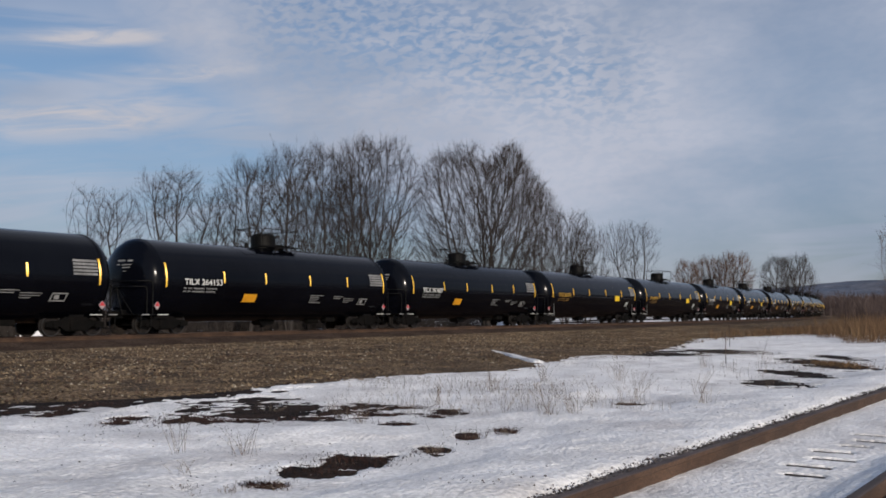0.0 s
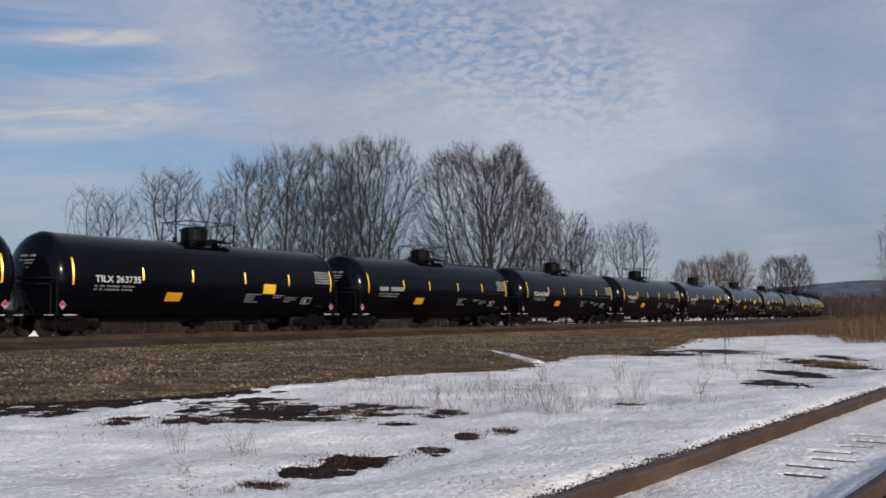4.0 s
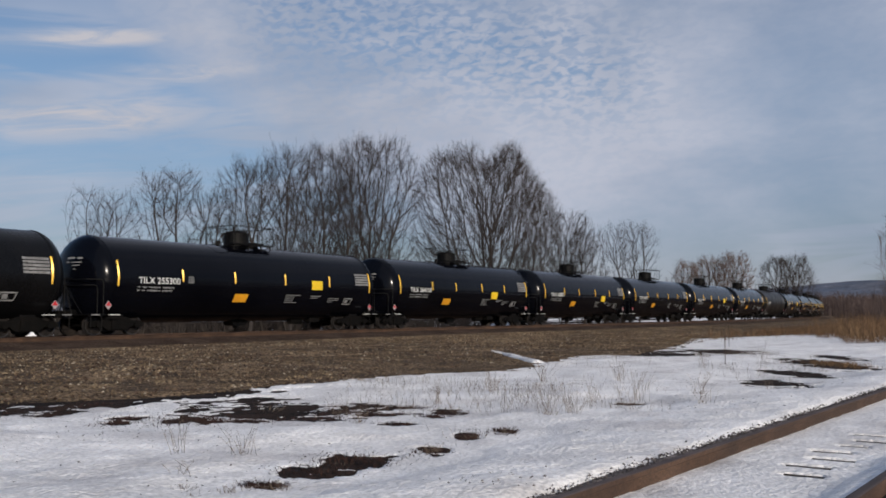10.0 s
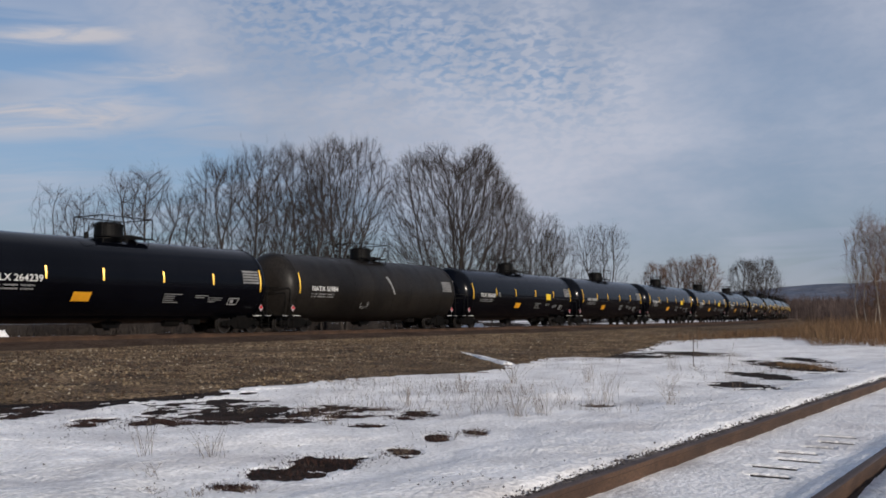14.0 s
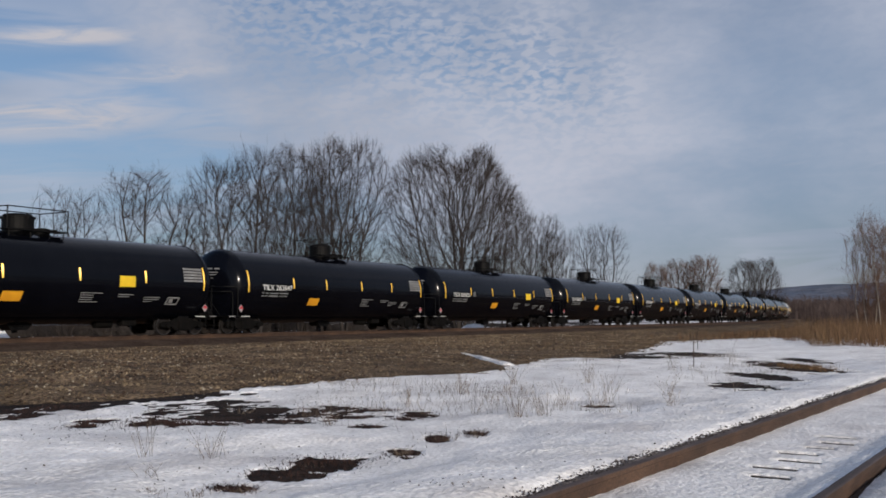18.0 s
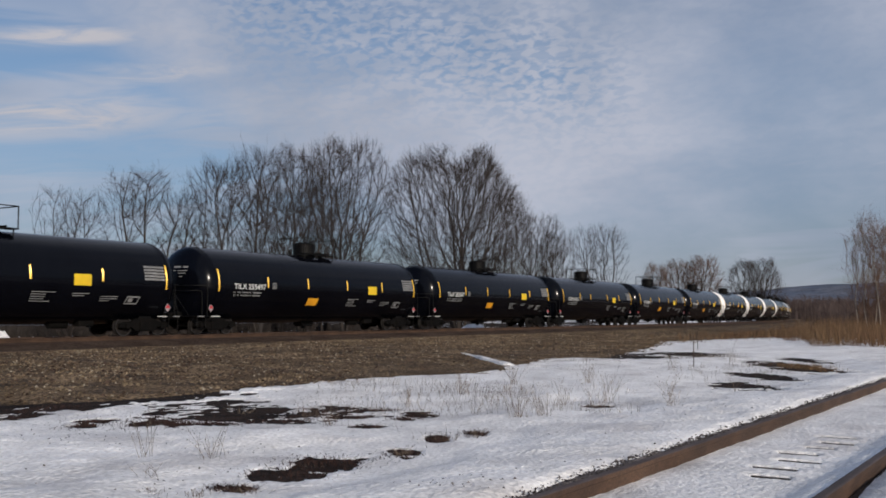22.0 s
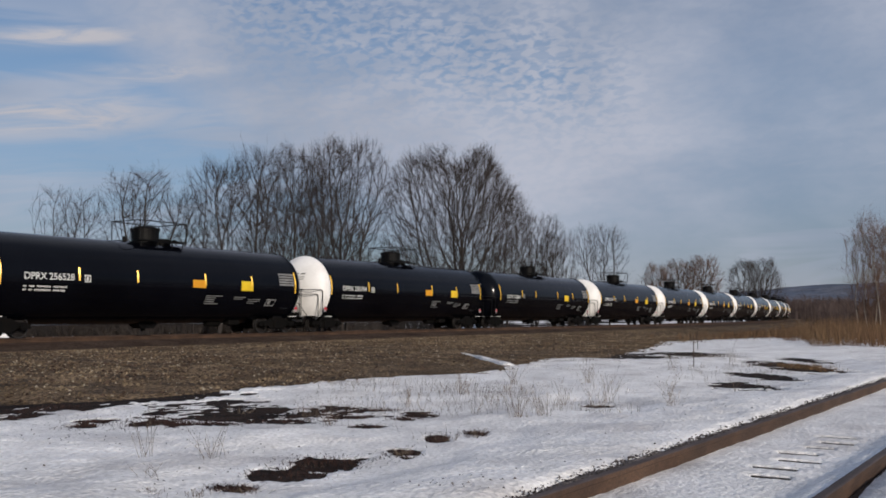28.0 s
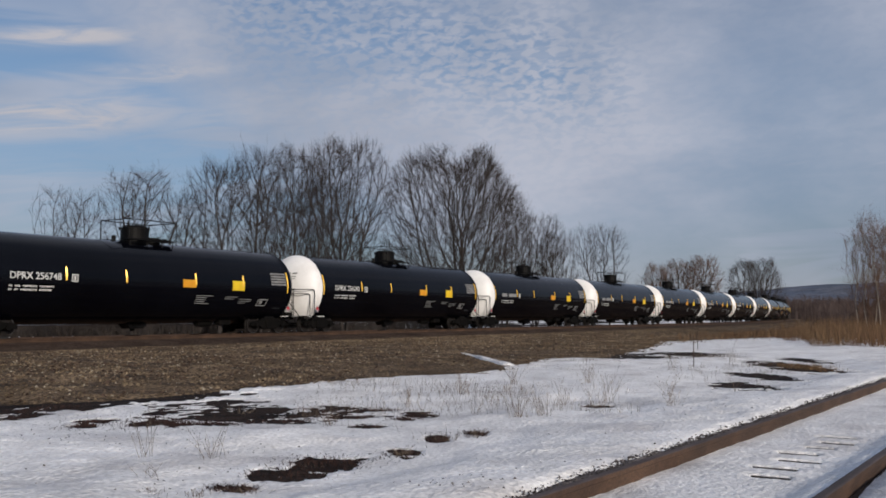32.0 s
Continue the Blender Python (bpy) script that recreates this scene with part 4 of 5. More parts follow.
stones("snow_litter", 2600, on_snow, 0.004, 0.014, 14, "dark grit and leaf scraps lying on the snow", M_GRIT)
tagged(grit(), "dark grit banked against the siding rail", "grit", kind="structure")


# ---- tracks ----
RAILSEC = [(-0.036, 0.0), (-0.036, -0.032), (-0.012, -0.045), (-0.009, -0.135), (-0.07, -0.158), (-0.07, -0.172), (0.07, -0.172), (0.07, -0.158), (0.009, -0.135), (0.012, -0.045), (0.036, -0.032), (0.036, 0.0), (0.022, 0.006), (-0.022, 0.006)]


def rail(pts, parent, label):
    n = len(RAILSEC)
    V, F = [], []
    for i, (x, y, z) in enumerate(pts):
        x2, y2, _ = pts[min(i + 1, len(pts) - 1)]
        x1, y1, _ = pts[max(i - 1, 0)]
        d = Vector((x2 - x1, y2 - y1, 0)).normalized()
        V += [(x - d.y * o, y + d.x * o, z + h) for o, h in RAILSEC]
    for i in range(len(pts) - 1):
        for k in range(n):
            j = (k + 1) % n
            F.append((i * n + j, i * n + n + j, i * n + n + k, i * n + k))
    F += [tuple(range(n))[::-1], tuple(range(len(V) - n, len(V)))]
    me = raw_mesh("rail", V, F, M_RUST)
    me.materials.append(M_RAILTOP)
    me.polygons.foreach_set("material_index", [1 if (p.index % n in (11, 12, 13) and p.index < n * (len(pts) - 1)) else 0 for p in me.polygons])
    return link("rail", me, parent, label)


def tie_mesh(length):
    bm = bmesh.new()
    box(bm, (-0.115, -length / 2, -0.17), (0.115, length / 2, 0.0), 0.012)
    return mesh_of(bm, "sleeper", M_TIE)


TIE = tie_mesh(2.59)
main = tagged(new("main_track"), "main line track of rusty rails on wooden sleepers", "railway track", kind="structure")
for off in (-0.755, 0.755):
    rail([(*along(s, off)[:2], RAIL_Z) for s in list(np.arange(-80, 90, 3.0)) + list(np.arange(90, 1300, 6.0))], main, "rusty rail")
for k in range(170):
    x, y, h = along(8 + 0.54 * k)
    t = link("sleeper", TIE, main)
    t.location, t.rotation_euler = (x, y, 0.222), (0, 0, h + 0.02 * math.sin(k * 7.7))
siding = tagged(new("siding_track"), "siding track half buried in snow", "railway track", kind="structure")
for off in (0.0, -GAUGE):
    rail([(x, siding_y(x) + off, 0.10) for x in np.arange(-40, 320, 8.0)], siding, "rust-brown rail with a dull worn head")
for k in range(60):
    x = 2.605 + 0.47 * k
    t = link("sleeper", TIE, siding)
    t.location, t.rotation_euler = (x, siding_y(x) - GAUGE / 2, -0.036 if 7.4 < x < 11.0 else -0.06), (0, 0, -0.0345)

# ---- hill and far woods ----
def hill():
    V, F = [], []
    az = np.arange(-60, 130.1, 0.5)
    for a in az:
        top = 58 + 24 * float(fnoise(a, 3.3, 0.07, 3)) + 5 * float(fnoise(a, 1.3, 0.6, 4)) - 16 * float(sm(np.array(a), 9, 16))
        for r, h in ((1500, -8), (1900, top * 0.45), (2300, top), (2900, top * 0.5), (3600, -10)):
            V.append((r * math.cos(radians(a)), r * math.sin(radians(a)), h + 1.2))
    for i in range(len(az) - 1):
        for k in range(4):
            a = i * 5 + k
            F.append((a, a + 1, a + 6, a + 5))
    return new("hill", raw_mesh("hill", V, F, M_HILL_HAZED, True))


tagged(hill(), "low wooded hill far away, blue-grey with painted haze", "hill", kind="structure")


def far_woods(az0, az1, r0, r1, h0, h1, count, seed, mat, label):
    """A belt of bare far trees: each a thin stem with a fan of short twigs."""
    rs = np.random.RandomState(seed)
    V, F = [], []
    for i in range(count):
        a, r = radians(rs.uniform(az0, az1)), rs.uniform(r0, r1)
        x, y = r * math.cos(a), r * math.sin(a)
        h = rs.uniform(h0, h1)
        tx, ty = -math.sin(a), math.cos(a)
        for k in range(7):
            b = 0.05 * h if k == 0 else h * rs.uniform(0.15, 0.75)
            lean = rs.uniform(-0.5, 0.5) if k else rs.uniform(-0.06, 0.06)
            ln = h if k == 0 else h * rs.uniform(0.2, 0.45)
            w = (0.09 if k == 0 else 0.05) * r / 200
            n = len(V)
            bx, by, bz = x, y, (-0.6 if k == 0 else b)
            V += [(bx - tx * w, by - ty * w, bz), (bx + tx * w, by + ty * w, bz), (bx + 0.7 * w, by - 0.7 * w, bz),
                  (bx + tx * lean * ln + rs.uniform(-0.3, 0.3), by + ty * lean * ln, bz + ln * (1 - 0.4 * abs(lean)))]
            F += [(n + 1, n, n + 3), (n + 2, n + 1, n + 3), (n, n + 2, n + 3)]
    return tagged(new("far_woods", raw_mesh("far_woods", V, F, mat)), label, "woods", kind="stuff")


far_woods(-14, 10.6, 130, 190, 1.6, 3.4, 4200, 7, M_WOODS_HAZED, "dense dark scrub beyond the reeds")
far_woods(8.5, 18.0, 430, 620, 7.0, 11.5, 1500, 9, M_WOODS_HAZED, "far bare woods beyond the bend")
far_woods(-14, 11.2, 175, 330, 3.0, 6.0, 2600, 2, M_WOODS_HAZED, "dark belt of bare woods behind the reeds")


def brush(count, seed):
    """Low tangled brush under and behind the trees, thin leaning stems in one mesh."""
    rs = np.random.RandomState(seed)
    V, F = [], []
    a0 = radians(33.57)
    for i in range(count):
        u, dep = rs.uniform(-0.55, 0.24), rs.uniform(56, 110)
        x, y = dep * math.cos(a0) + u * dep * math.sin(a0), dep * math.sin(a0) - u * dep * math.cos(a0)
        if float(track_off(np.array(x), np.array(y))) < 17:
            continue
        h = rs.uniform(0.8, 2.6)
        for k in range(4):
            lx, ly, w = rs.uniform(-0.5, 0.5) * h, rs.uniform(-0.5, 0.5) * h, rs.uniform(0.012, 0.035)
            n = len(V)
            V += [(x - w, y, -0.2), (x + w, y, -0.2), (x, y + w, -0.2), (x + lx, y + ly, h * rs.uniform(0.6, 1.0))]
            F += [(n, n + 1, n + 3), (n + 1, n + 2, n + 3), (n + 2, n, n + 3)]
    return tagged(new("brush", raw_mesh("brush", V, F, M_BARK)), "tangled dark brush behind the track", "brush", kind="stuff")


brush(9000, 12)

# ---- trees ----
def tubes(lines, sides):
    """Tapered tubes along polylines: each a list of points and of radii."""
    V, F = [], []
    ring = [(math.cos(2 * math.pi * k / sides), math.sin(2 * math.pi * k / sides)) for k in range(sides)]
    for pts, rad in lines:
        n0 = len(V)
        for i, p in enumerate(pts):
            d = (pts[min(i + 1, len(pts) - 1)] - pts[max(i - 1, 0)]).normalized()
            u = d.cross(Vector((0.3, 0.9, 0.1)))
            u.normalize()
            v = d.cross(u)
            V += [tuple(p + (u * c + v * s) * rad[i]) for c, s in ring]
        for i in range(len(pts) - 1):
            a = n0 + i * sides
            for k in range(sides):
                j = (k + 1) % sides
                F.append((a + k, a + j, a + sides + j, a + sides + k))
    return V, F


STYLES = {
    # crown's lowest part, height of its widest part, width near the ground, how straight limbs run, twigs on a branch, places to a cubic metre
    "round": (0.10, 0.50, 0.62, 0.55, 3.6, 8.0),
    "tall": (0.16, 0.60, 0.62, 0.45, 2.8, 10.0),
    "thin": (0.22, 0.58, 0.65, 0.40, 1.9, 8.5),
    "shrub": (0.08, 0.60, 0.60, 0.45, 2.2, 9.0),
}


def free_places(rs, style, height, width, count):
    """Places in a lumpy crown that its branches grow toward."""
    z0, belly, foot = STYLES[style][:3]
    f = z0 + (1 - z0) * rs.rand(count * 3) ** 0.8
    a = rs.rand(count * 3) * 6.283
    low = foot + (1 - foot) * sm(f, z0, belly)
    dome = np.clip(1 - (np.abs(f - belly) / (1.03 - belly)) ** 2.8, 0, 1) ** 0.42
    lump = 0.72 + 0.50 * vnoise(a / 6.283 * 5 + rs.rand() * 50, f * 5, 1.0, 3)
    r = width * np.where(f < belly, low, dome) * lump * rs.rand(count * 3) ** 0.47
    gap = vnoise(r * np.cos(a) * 0.6 + rs.rand() * 60, f * height * 0.6 + r * np.sin(a) * 0.5, 1.0, 6) > 0.27
    pts = np.stack([r * np.cos(a), r * np.sin(a), f * height * (0.93 + 0.10 * vnoise(a * 1.3, r, 1.0, 8))], -1)
    return pts[gap][:count]


def skeleton(stems, goal, straight):
    """Joins the free places into limbs, each by the shortest way out from the stems."""
    P, up, path = [], [], []
    for line in stems:
        for i, p in enumerate(line):
            path.append(path[-1] + np.linalg.norm(p - P[-1]) if i else 0.0)
            up.append(len(P) - 1 if i else -1)
            P.append(p)
    n, m = len(P), len(goal)
    P, up, path = np.concatenate([np.array(P), goal]), np.concatenate([np.array(up), np.zeros(m, int)]), np.concatenate([np.array(path), np.zeros(m)])
    out = np.hypot(P[:, 0], P[:, 1])
    best, who, far = np.full(m, 1e9), np.zeros(m, int), np.zeros(m)

    def offer(i):
        d = np.sqrt(((goal - P[i]) ** 2).sum(1))
        c = d + straight * path[i] + 2.2 * np.maximum(0, P[i, 2] - goal[:, 2] + 0.1 * d) + 0.9 * np.maximum(0, out[i] - out[n:])
        c = np.where(d < 3.5, c, c + 4.0)
        better = (c < best) & free
        best[better], who[better], far[better] = c[better], i, d[better]

    free = np.ones(m, bool)
    for i in range(n):
        offer(i)
    order = list(range(n))
    for _ in range(m):
        k = int(best.argmin())
        free[k], best[k] = False, 1e18
        up[n + k], path[n + k] = who[k], path[who[k]] + far[k]
        order.append(n + k)
        offer(n + k)
    new_of = np.zeros(n + m, int)
    new_of[order] = np.arange(n + m)
    up = np.where(up[order] < 0, -1, new_of[up[order]])
    return P[order], up


def twigs(rs, P, D, base, length, radius):
    """Slender twigs from the given places with two side shoots each, all three-sided spikes."""
    def spikes(a, w, ln, r):
        u = np.cross(w, (0.31, 0.52, 0.79))
        u /= np.linalg.norm(u, axis=1, keepdims=True)
        v = np.cross(w, u)
        S = np.zeros((len(a), 4, 3))
        for k in range(3):
            S[:, k] = a + (u * math.cos(2.0944 * k) + v * math.sin(2.0944 * k)) * r
        S[:, 3] = a + w * ln
        return S

    def unit(w):
        return w / np.linalg.norm(w, axis=1, keepdims=True)

    m = len(base)
    w = unit(D[base] * rs.uniform(0.7, 1.3, (m, 1)) + rs.normal(0, 0.36, (m, 3)) + (0, 0, 0.30))
    ln = length * rs.uniform(0.35, 1.0, (m, 1))
    a = P[base] - D[base] * rs.uniform(0, 0.3, (m, 1))
    a2, l2 = np.tile(a, (2, 1)), np.tile(ln, (2, 1))
    w2 = np.tile(w, (2, 1))
    S = np.concatenate([spikes(a, w, ln, radius), spikes(a2 + w2 * l2 * rs.uniform(0.2, 0.8, (2 * m, 1)), unit(w2 + rs.normal(0, 0.38, (2 * m, 3))), l2 * rs.uniform(0.3, 0.65, (2 * m, 1)), radius * 0.8)])
    o = (np.arange(3 * m) * 4)[:, None]
    return S.reshape(-1, 3).tolist(), np.concatenate([o + np.array([k, (k + 1) % 3, 3]) for k in range(3)]).tolist()


def tree(x, y, z, height, width, stems, style, seed, label, bark=None, twig=None, thick=1.2, fine_r=0.0078, coarse=1.0, group="bare trees along the line"):
    rs = np.random.RandomState(seed)
    z0, _, _, straight, dense, packed = STYLES[style]
    count = int(min(5400, max(220, packed * width * width * height * (1 - z0) / coarse ** 3)))
    goal = free_places(rs, style, height, width, count)
    lines = []
    for k in range(stems):
        a = 6.283 * (k + rs.uniform(-0.3, 0.3)) / stems
        lean = (width / height) * (0.25, 0.85, 0.5, 1.0, 0.35, 0.7, 0.9)[k % 7] if stems > 1 else rs.uniform(0, 0.10)
        p = np.array([0.10 * stems ** 0.5 * math.cos(a), 0.10 * stems ** 0.5 * math.sin(a), -0.15]) if stems > 1 else np.array([0, 0, -0.15])
        line, d = [p], np.array([math.cos(a) * lean, math.sin(a) * lean, 1.0])
        for _ in range(max(3, int(height * rs.uniform(0.35, 0.6) / 0.5))):
            d = d + rs.normal(0, 0.06, 3) * (1, 1, 0)
            line.append(line[-1] + d / np.linalg.norm(d) * 0.5)
        lines.append(line)
    P, up = skeleton(lines, goal, straight)
    n = len(P)
    mass, tip = np.zeros(n), fine_r * 1.05
    kids = [[] for _ in range(n)]
    for i in range(n - 1, -1, -1):
        if not kids[i]:
            mass[i] = tip ** 2.1
        if up[i] >= 0:
            mass[up[i]] += mass[i]
            kids[up[i]].append(i)
    rad = thick * mass ** (1 / 2.1)
    # ease the kinks out of the limbs
    lead = np.array([max(k, key=lambda c: mass[c]) if k else i for i, k in enumerate(kids)])
    held = (up < 0) | (lead == np.arange(n))
    for _ in range(3):
        P = np.where(held[:, None], P, 0.5 * P + 0.25 * P[np.maximum(up, 0)] + 0.25 * P[lead])
    D = P - P[np.maximum(up, 0)]
    D[up < 0] = (0, 0, 1)
    D = D / (np.linalg.norm(D, axis=1, keepdims=True) + 1e-6)
    heavy, light = [], []
    for i in range(n):
        p = up[i]
        if p >= 0 and max(kids[p], key=lambda c: mass[c]) == i:
            continue
        run = [i] if p < 0 else [p, i]
        while kids[run[-1]]:
            run.append(max(kids[run[-1]], key=lambda c: mass[c]))
        r = [min(rad[j], 1.2 * rad[i]) for j in run]
        (heavy if rad[i] > 0.03 * coarse else light).append(([Vector(P[j]) for j in run], r))
    slim = np.where(rad < 0.030 * coarse)[0]
    base = np.repeat(slim, (rs.rand(len(slim)) + dense).astype(int))
    t = tagged(new("tree"), label, "tree", group)
    t.location = (x, y, z)
    V, F = tubes(heavy, 6)
    link("trunk", raw_mesh("trunk", V, F, bark or M_BARK, True), t)
    V, F = tubes(light, 3)
    V2, F2 = twigs(rs, P, D, base, 1.2 * coarse, fine_r)
    k = len(V)
    link("crown", raw_mesh("crown", V + V2, F + [tuple(i + k for i in f) for f in F2], twig or M_TWIG, True), t)
    return t


def bearing(px, depth, yaw=33.57):
    """Ground place for a bearing given as a slope across the first view, at a depth along its axis."""
    u = px * depth
    a = radians(yaw)
    return depth * math.cos(a) + u * math.sin(a), depth * math.sin(a) - u * math.cos(a)


# slope across the view, depth, height, crown half width, stems, style
TREES = [(-0.377, 74, 11.7, 1.9, 2, "thin"), (-0.348, 72, 11.2, 2.3, 3, "thin"), (-0.303, 70, 12.3, 2.3, 2, "thin"), (-0.279, 70, 12.4, 2.2, 2, "thin"),
         (-0.243, 68, 10.6, 2.6, 3, "tall"), (-0.203, 66, 12.5, 3.1, 1, "tall"), (-0.162, 67, 13.7, 3.0, 3, "tall"), (-0.118, 71, 14.4, 3.2, 4, "tall"),
         (-0.140, 76, 12.0, 3.2, 3, "tall"), (-0.072, 74, 15.6, 4.2, 4, "tall"), (-0.095, 79, 12.8, 3.4, 4, "tall"), (0.047, 90, 17.9, 7.2, 11, "round"),
         (0.096, 95, 14.2, 3.4, 5, "round"), (0.127, 103, 12.9, 3.8, 4, "round"), (0.150, 106, 11.2, 3.0, 4, "round"), (0.185, 115, 12.6, 2.4, 2, "thin"),
         (0.207, 118, 13.0, 2.7, 2, "thin")]
for i, (u, dep, h, w, st, style) in enumerate(TREES):
    x, y = bearing(u, dep)
    tree(x, y, -0.1, 0.95 * h, 0.96 * w, st, style, 40 + i, {"thin": "slender bare tree with upright branches behind the train", "tall": "bare spreading tree with dense twigs behind the train",
         "round": "dense round bare tree with many stems behind the train"}[style])
for i, (u, dep, h, w) in enumerate([(0.257, 190, 12.2, 4.2), (0.281, 190, 13.2, 4.4), (0.304, 188, 14.0, 4.8)]):
    x, y = bearing(u, dep)
    tree(x, y, -0.2, 0.93 * h, 0.9 * w, 4, "round", 70 + i, "reddish-brown bare tree beyond the train", twig=M_TWIG_RED, thick=1.1, fine_r=0.015, coarse=1.25)
for i, (u, dep, h, w) in enumerate([(0.352, 300, 20.0, 7.0), (0.372, 305, 21.0, 7.5)]):
    x, y = bearing(u, dep)
    tree(x, y, -0.2, 0.93 * h, 0.85 * w, 5, "round", 80 + i, "bare grey-brown tree far down the line", thick=1.1, fine_r=0.018, coarse=1.8)
for i, (u, dep, h, w, st) in enumerate([(0.436, 66, 7.0, 0.9, 1), (0.446, 62, 7.9, 1.0, 1), (0.453, 64, 7.6, 1.1, 1), (0.462, 60, 7.0, 1.2, 2), (0.470, 63, 6.8, 1.4, 2),
                                        (0.476, 60, 7.4, 1.6, 3), (0.500, 58, 7.8, 1.6, 2), (0.52, 58, 7.8, 1.6, 1)]):
    x, y = bearing(u, dep, 31.8)
    tree(x, y, -0.1, h, w, st, "thin", 90 + i, "pale slender sapling among the reeds", bark=M_BIRCH, twig=M_TWIG_RED, thick=0.75, fine_r=0.0056)
for i, (u, dep, h, w) in enumerate([(0.462, 68, 5.0, 1.9), (0.478, 66, 6.0, 2.0), (0.447, 72, 3.8, 1.7)]):
    x, y = bearing(u, dep, 31.8)
    tree(x, y, -0.1, h, w, 6, "shrub", 110 + i, "tangled reddish-brown bare shrub among the reeds", twig=M_TWIG_RED, thick=0.8)
# undergrowth below the trees
for i in range(14):
    u = -0.36 + 0.042 * i
    x, y = bearing(u, 45 / (0.553 - 0.833 * u) + 6 * ((i * 7) % 3))
    tree(x, y, -0.1, 4.2 + 1.4 * ((i * 5) % 4) / 3, 2.0, 5, "shrub", 120 + i, "tangled bare shrub beneath the trees", thick=0.8, coarse=1.15)


# ---- reeds, weeds and grass ----
def blades(name, count, place, h0, h1, width, seed, mat, label, lean=0.25, category="grass"):
    rs = np.random.RandomState(seed)
    V, F = [], []
    for i in range(count):
        x, y, z = place(rs)
        h, a, b = rs.uniform(h0, h1) * (0.7 + 0.6 * float(vnoise(x, y, 0.45, 12))), rs.uniform(0, 6.28), rs.uniform(0, 6.28)
        w = width * rs.uniform(0.6, 1.3) / 2
        dx, dy = w * math.cos(a), w * math.sin(a)
        lx, ly = lean * h * rs.rand() * math.cos(b), lean * h * rs.rand() * math.sin(b)
        n = len(V)
        V += [(x - dx, y - dy, z - 0.03), (x + dx, y + dy, z - 0.03), (x - 0.8 * dx + 0.35 * lx, y - 0.8 * dy + 0.35 * ly, z + 0.55 * h), (x + 0.8 * dx + 0.35 * lx, y + 0.8 * dy + 0.35 * ly, z + 0.55 * h), (x + lx, y + ly, z + h)]
        F += [(n, n + 1, n + 3, n + 2), (n + 2, n + 3, n + 4)]
    return tagged(new(name, raw_mesh(name, V, F, mat)), label, category, kind="stuff")


def in_reeds(rs):
    while True:
        x, y = rs.uniform(38, 85), rs.uniform(-22, 12.5)
        if x > 40.5 + 2.2 * math.sin(y * 0.7) + 1.2 * math.sin(y * 2.3) + 1.6 * max(0, y - 6) and abs(y - siding_y(x) + 0.7) > 1.6:
            return x, y, -0.05


blades("reeds", 60000, in_reeds, 0.30, 1.2, 0.014, 4, M_REED, "tall tan and rust-coloured dry reeds", 1.0, category="reeds")


def in_rough(rs):
    while True:
        s, o = rs.uniform(44, 105), rs.uniform(-25, -15)
        if rs.rand() < float(sm(np.array(s + 1.6 * (o + 20)), 44, 66)) * (0.3 + 0.7 * float(vnoise(s, o, 0.35, 3))) * float(1 - sm(np.array(o), -18.5, -15)):
            x, y, _ = along(s, o)
            return x, y, 0.0


blades("dry_grass", 13000, in_rough, 0.12, 0.45, 0.022, 6, M_REED, "low tan dry grass by the gravel")


def weed(x, y, h, stems, seed, spread, label):
    rnd = random.Random(seed)
    lines = []
    for _ in range(stems):
        a, l = rnd.uniform(0, 6.28), rnd.uniform(0.05, spread)
        p = Vector((rnd.gauss(0, 0.05), rnd.gauss(0, 0.05), -0.03))
        hh = h * rnd.uniform(0.5, 1.0)
        q = p + Vector((math.cos(a) * l * hh * 0.5, math.sin(a) * l * hh * 0.5, hh * 0.55))
        r = q + Vector((math.cos(a + rnd.uniform(-0.6, 0.6)) * l * hh * 0.6, math.sin(a) * l * hh * 0.6, hh * 0.45))
        lines.append(([p, q, r], [0.0022, 0.0017, 0.0010]))
        for _ in range(3):
            f = rnd.uniform(0.2, 0.9)
            s = q.lerp(r, f)
            e = s + Vector((rnd.uniform(-0.5, 0.5), rnd.uniform(-0.5, 0.5), rnd.uniform(0.1, 0.6))) * h * 0.16
            lines.append(([s, e], [0.0012, 0.0008]))
    V, F = tubes(lines, 3)
    ob = new("dry_weed", raw_mesh("dry_weed", V, F, M_WEED))
    ob.location = (x, y, float(snow_z(np.array(x), np.array(y))))
    return tagged(ob, label, "weed", "dry weeds in the snow")


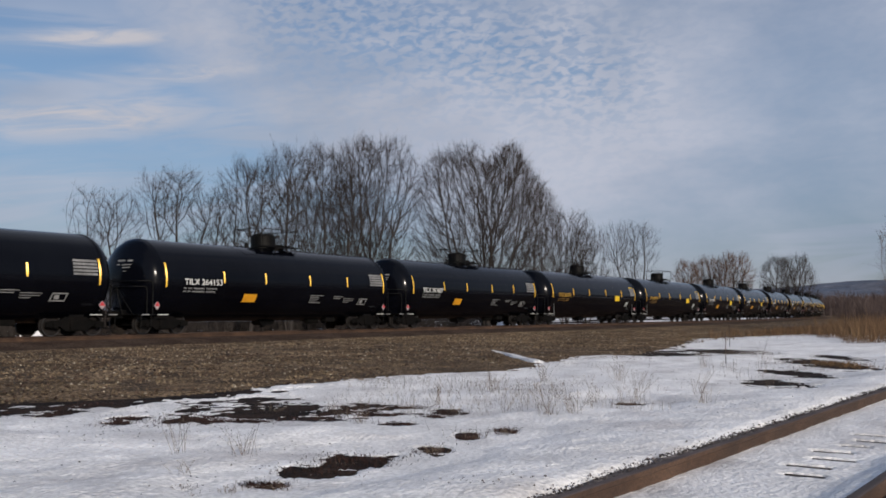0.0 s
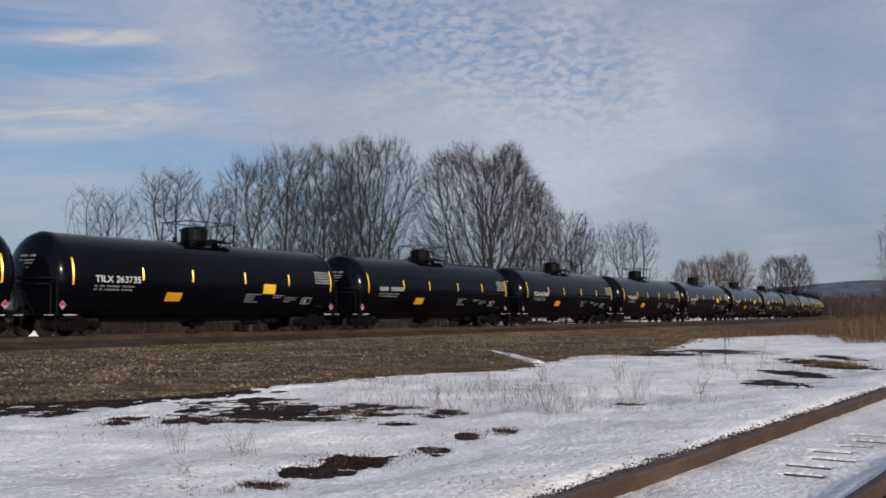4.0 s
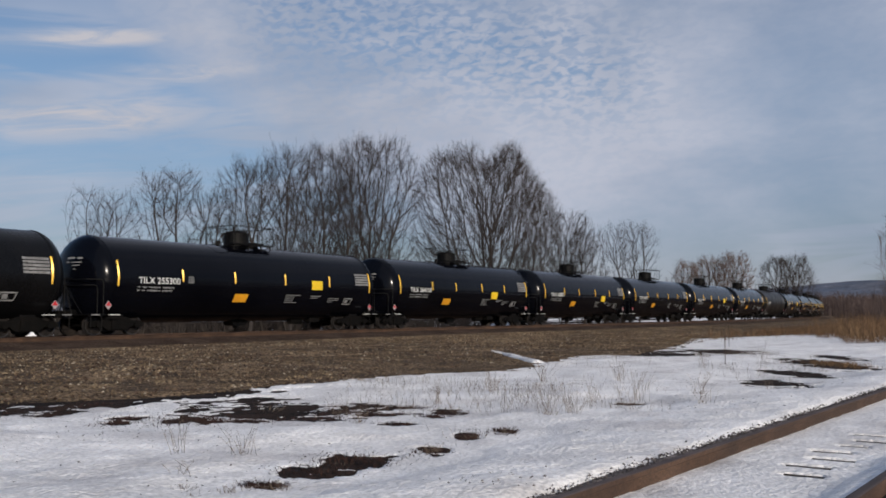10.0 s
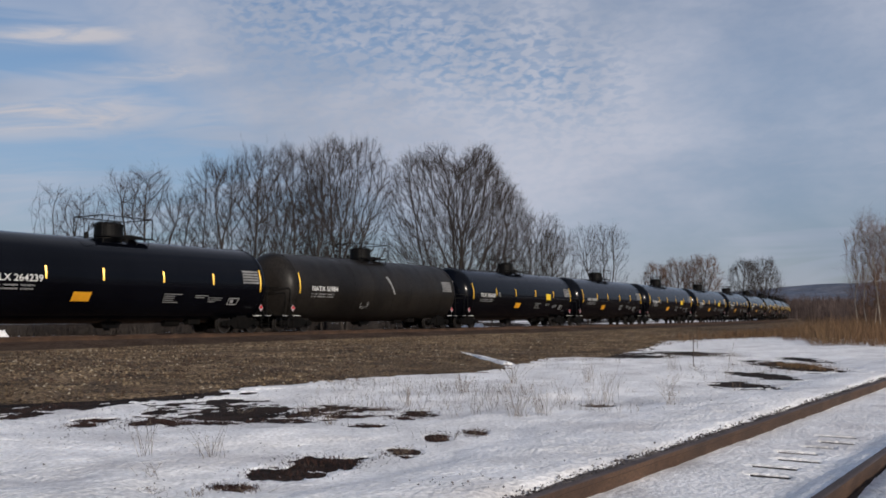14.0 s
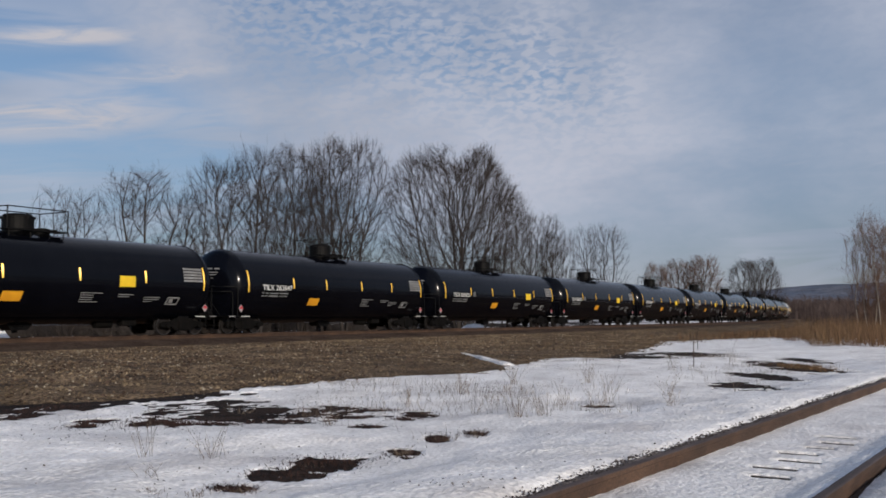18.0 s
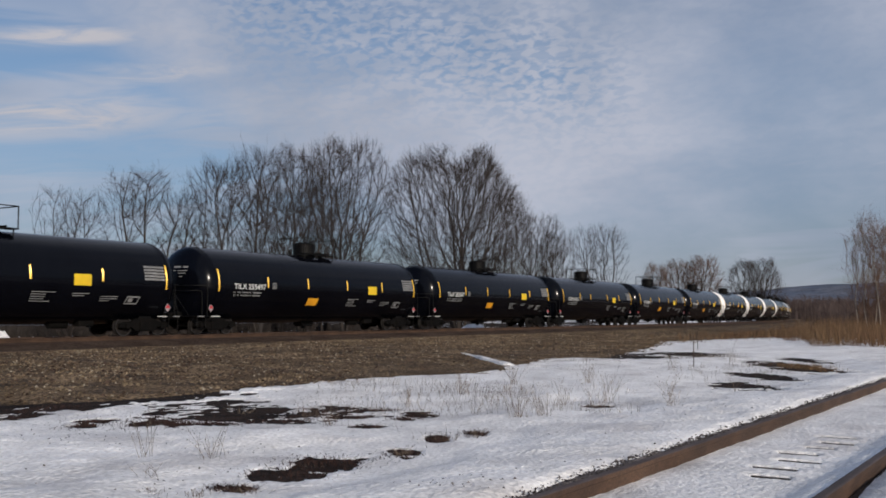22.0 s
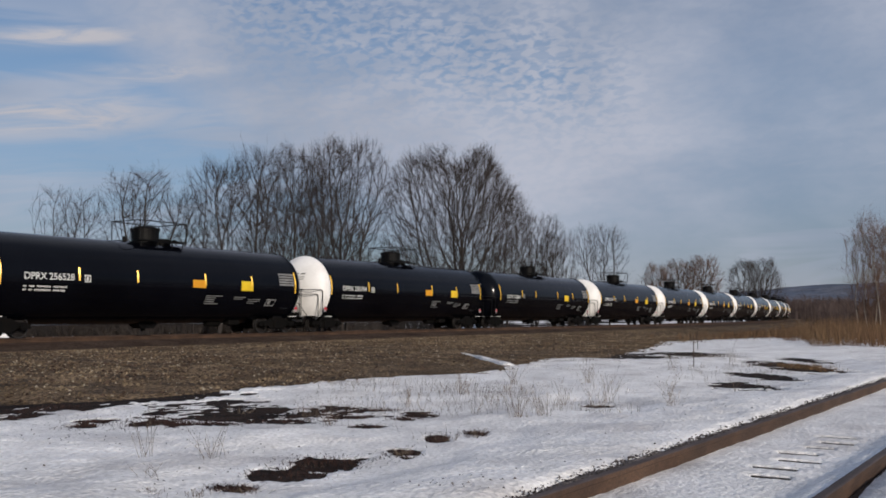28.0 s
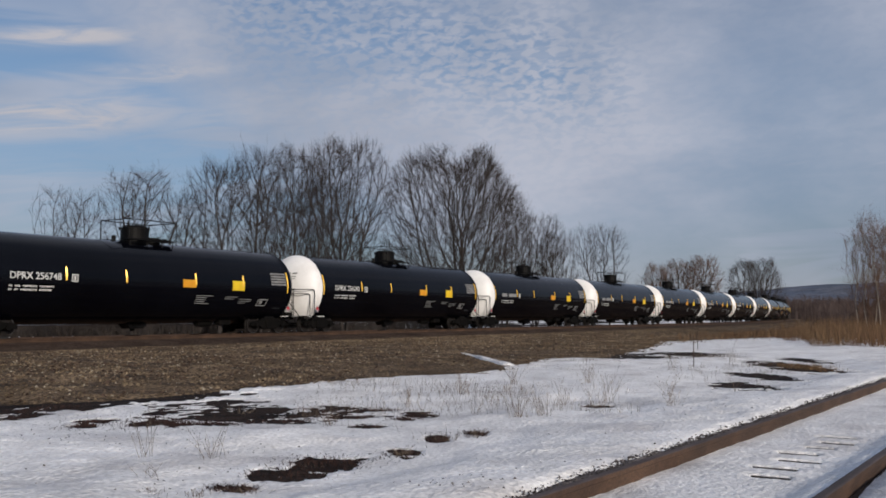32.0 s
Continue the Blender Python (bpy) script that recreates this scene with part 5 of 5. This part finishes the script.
# right of, and away from, the camera; height; stems; spread
WEEDS = [(-2.55, 8.3, 0.42, 9, 0.5), (-2.0, 8.3, 0.30, 14, 0.9), (-2.2, 7.3, 0.16, 8, 1.0), (2.1, 13.2, 0.55, 15, 0.8), (2.4, 13.8, 0.65, 13, 0.6), (1.7, 13.4, 0.45, 14, 0.9),
         (0.9, 11.4, 0.45, 22, 0.9), (1.2, 11.6, 0.4, 18, 0.9), (-0.35, 8.6, 0.12, 30, 1.2), (0.0, 9.7, 0.14, 30, 1.2), (0.35, 9.9, 0.12, 20, 1.2), (5.9, 19.6, 0.8, 7, 0.3),
         (3.4, 14.4, 0.4, 14, 0.9), (0.3, 14.5, 0.45, 16, 0.7), (-0.5, 13.2, 0.4, 16, 0.7), (-1.3, 10.9, 0.22, 16, 1.0), (1.2, 16.5, 0.5, 20, 0.8), (2.6, 17.2, 0.55, 20, 0.7),
         (5.0, 21.0, 0.5, 16, 0.8), (-1.1, 7.9, 0.10, 22, 1.3), (-1.7, 6.7, 0.10, 18, 1.3), (3.0, 12.6, 0.25, 16, 1.1), (-2.6, 12.4, 0.2, 22, 1.2), (-0.8, 12.0, 0.3, 10, 0.6),
         (-2.1, 6.78, 0.06, 24, 2.0), (-1.4, 6.8, 0.07, 26, 2.0), (-1.95, 6.62, 0.05, 20, 2.2), (-1.6, 6.9, 0.05, 18, 2.2)]
for i, (u, w, h, n, sp) in enumerate(WEEDS):
    x, y = u * math.sin(YAW0) + w * math.cos(YAW0), -u * math.cos(YAW0) + w * math.sin(YAW0)
    weed(x, y, h, n, 300 + i, sp, "dry brown weed stalks standing in the snow" if h > 0.25 else "low tuft of brown twigs poking through snow")


def in_field(rs):
    while True:
        u, w = rs.uniform(-2, 9), rs.uniform(9.5, 30)
        x, y = u * math.sin(YAW0) + w * math.cos(YAW0), -u * math.cos(YAW0) + w * math.sin(YAW0)
        if 4.2 < y < 13.5 and rs.rand() < float(sm(fnoise(x, y, 0.5, 31), 0.45, 0.7)):
            return x, y, float(snow_z(np.array(x), np.array(y)))


blades("dead_grass", 3600, in_field, 0.04, 0.20, 0.0045, 9, M_WEED, "sparse dead grass blades in the snow", 1.4)
GRASSY = [b for b in BARE if b[1] < 13.5 or 23 < b[1] < 25]


def in_bare(rs):
    while True:
        u, w, ru, rw = GRASSY[rs.randint(len(GRASSY))]
        u, w = u + ru * rs.normal() * 0.8, w + rw * rs.normal() * 0.8
        x, y = u * math.sin(YAW0) + w * math.cos(YAW0), -u * math.cos(YAW0) + w * math.sin(YAW0)
        if float(snow_depth(np.array(x), np.array(y))) < 0.012:
            return x, y, float(earth_z(np.array(x), np.array(y)))


blades("dead_grass", 8000, in_bare, 0.008, 0.04, 0.008, 19, M_MAT, "matted reddish dead grass on the bare spots", 3.0)
def in_tuft(rs):
    u, w = 8.75 + 0.26 * rs.normal(), 23.2 + 0.8 * rs.normal()
    x, y = u * math.sin(YAW0) + w * math.cos(YAW0), -u * math.cos(YAW0) + w * math.sin(YAW0)
    return x, y, float(earth_z(np.array(x), np.array(y)))


blades("dead_grass", 700, in_tuft, 0.04, 0.15, 0.010, 23, M_REED, "tan tuft of dead grass in a bare spot", 1.6)
# thin marker stakes beside the gravel
for x, y, h in ((34.6, 10.5, 0.75), (22.4, 6.9, 0.75)):
    bm = bmesh.new()
    rod(bm, (0, 0, -0.1), (0.03, 0, h), 0.010, 6)
    rod(bm, (0.03, 0, h), (0.03, 0, h + 0.02), 0.014, 6)
    st = tagged(new("stake", mesh_of(bm, "stake", M_RUST)), "thin rusty stake standing in the snow", "stake")
    st.location = (x, y, 0)


# heaps of ploughed snow beyond the track
def snow_mound(x, y, w, h, seed):
    bm = bmesh.new()
    bmesh.ops.create_icosphere(bm, subdivisions=3, radius=1)
    for v in bm.verts:
        k = 1 + 0.35 * (noise.noise(v.co * 2.1 + Vector((seed, 0, 0))))
        k *= 1 - 0.55 * max(0.0, v.co.z)
        v.co = Vector((v.co.x * w * k, v.co.y * w * 0.8 * k, v.co.z * h * k * 1.6))
    ob = tagged(new("snow_mound", mesh_of(bm, "snow_mound", M_SNOW, 60)), "small heap of snow beyond the track", "snow heap", "snow heaps beyond the track")
    ob.location = (x, y, -0.2)


for i, (u, dep, w, h) in enumerate([(-0.431, 49, 0.75, 0.85), (0.063, 78, 1.3, 1.0)]):
    x, y = bearing(u, dep)
    snow_mound(x, y, w, h, i * 3.3)


def motions():
    times = [0, 1, 2, 3, 4, 5, 6, 7, 8, 9, 10, 11, 12, 13, 14, 15, 16, 17, 18, 19, 20, 21, 22, 23, 24, 25, 26, 27, 28, 29, 30, 31, 32]
    for n, car in enumerate(TRAIN):
        walk(car, [(t, car_pose(n, t)) for t in times])


motions()
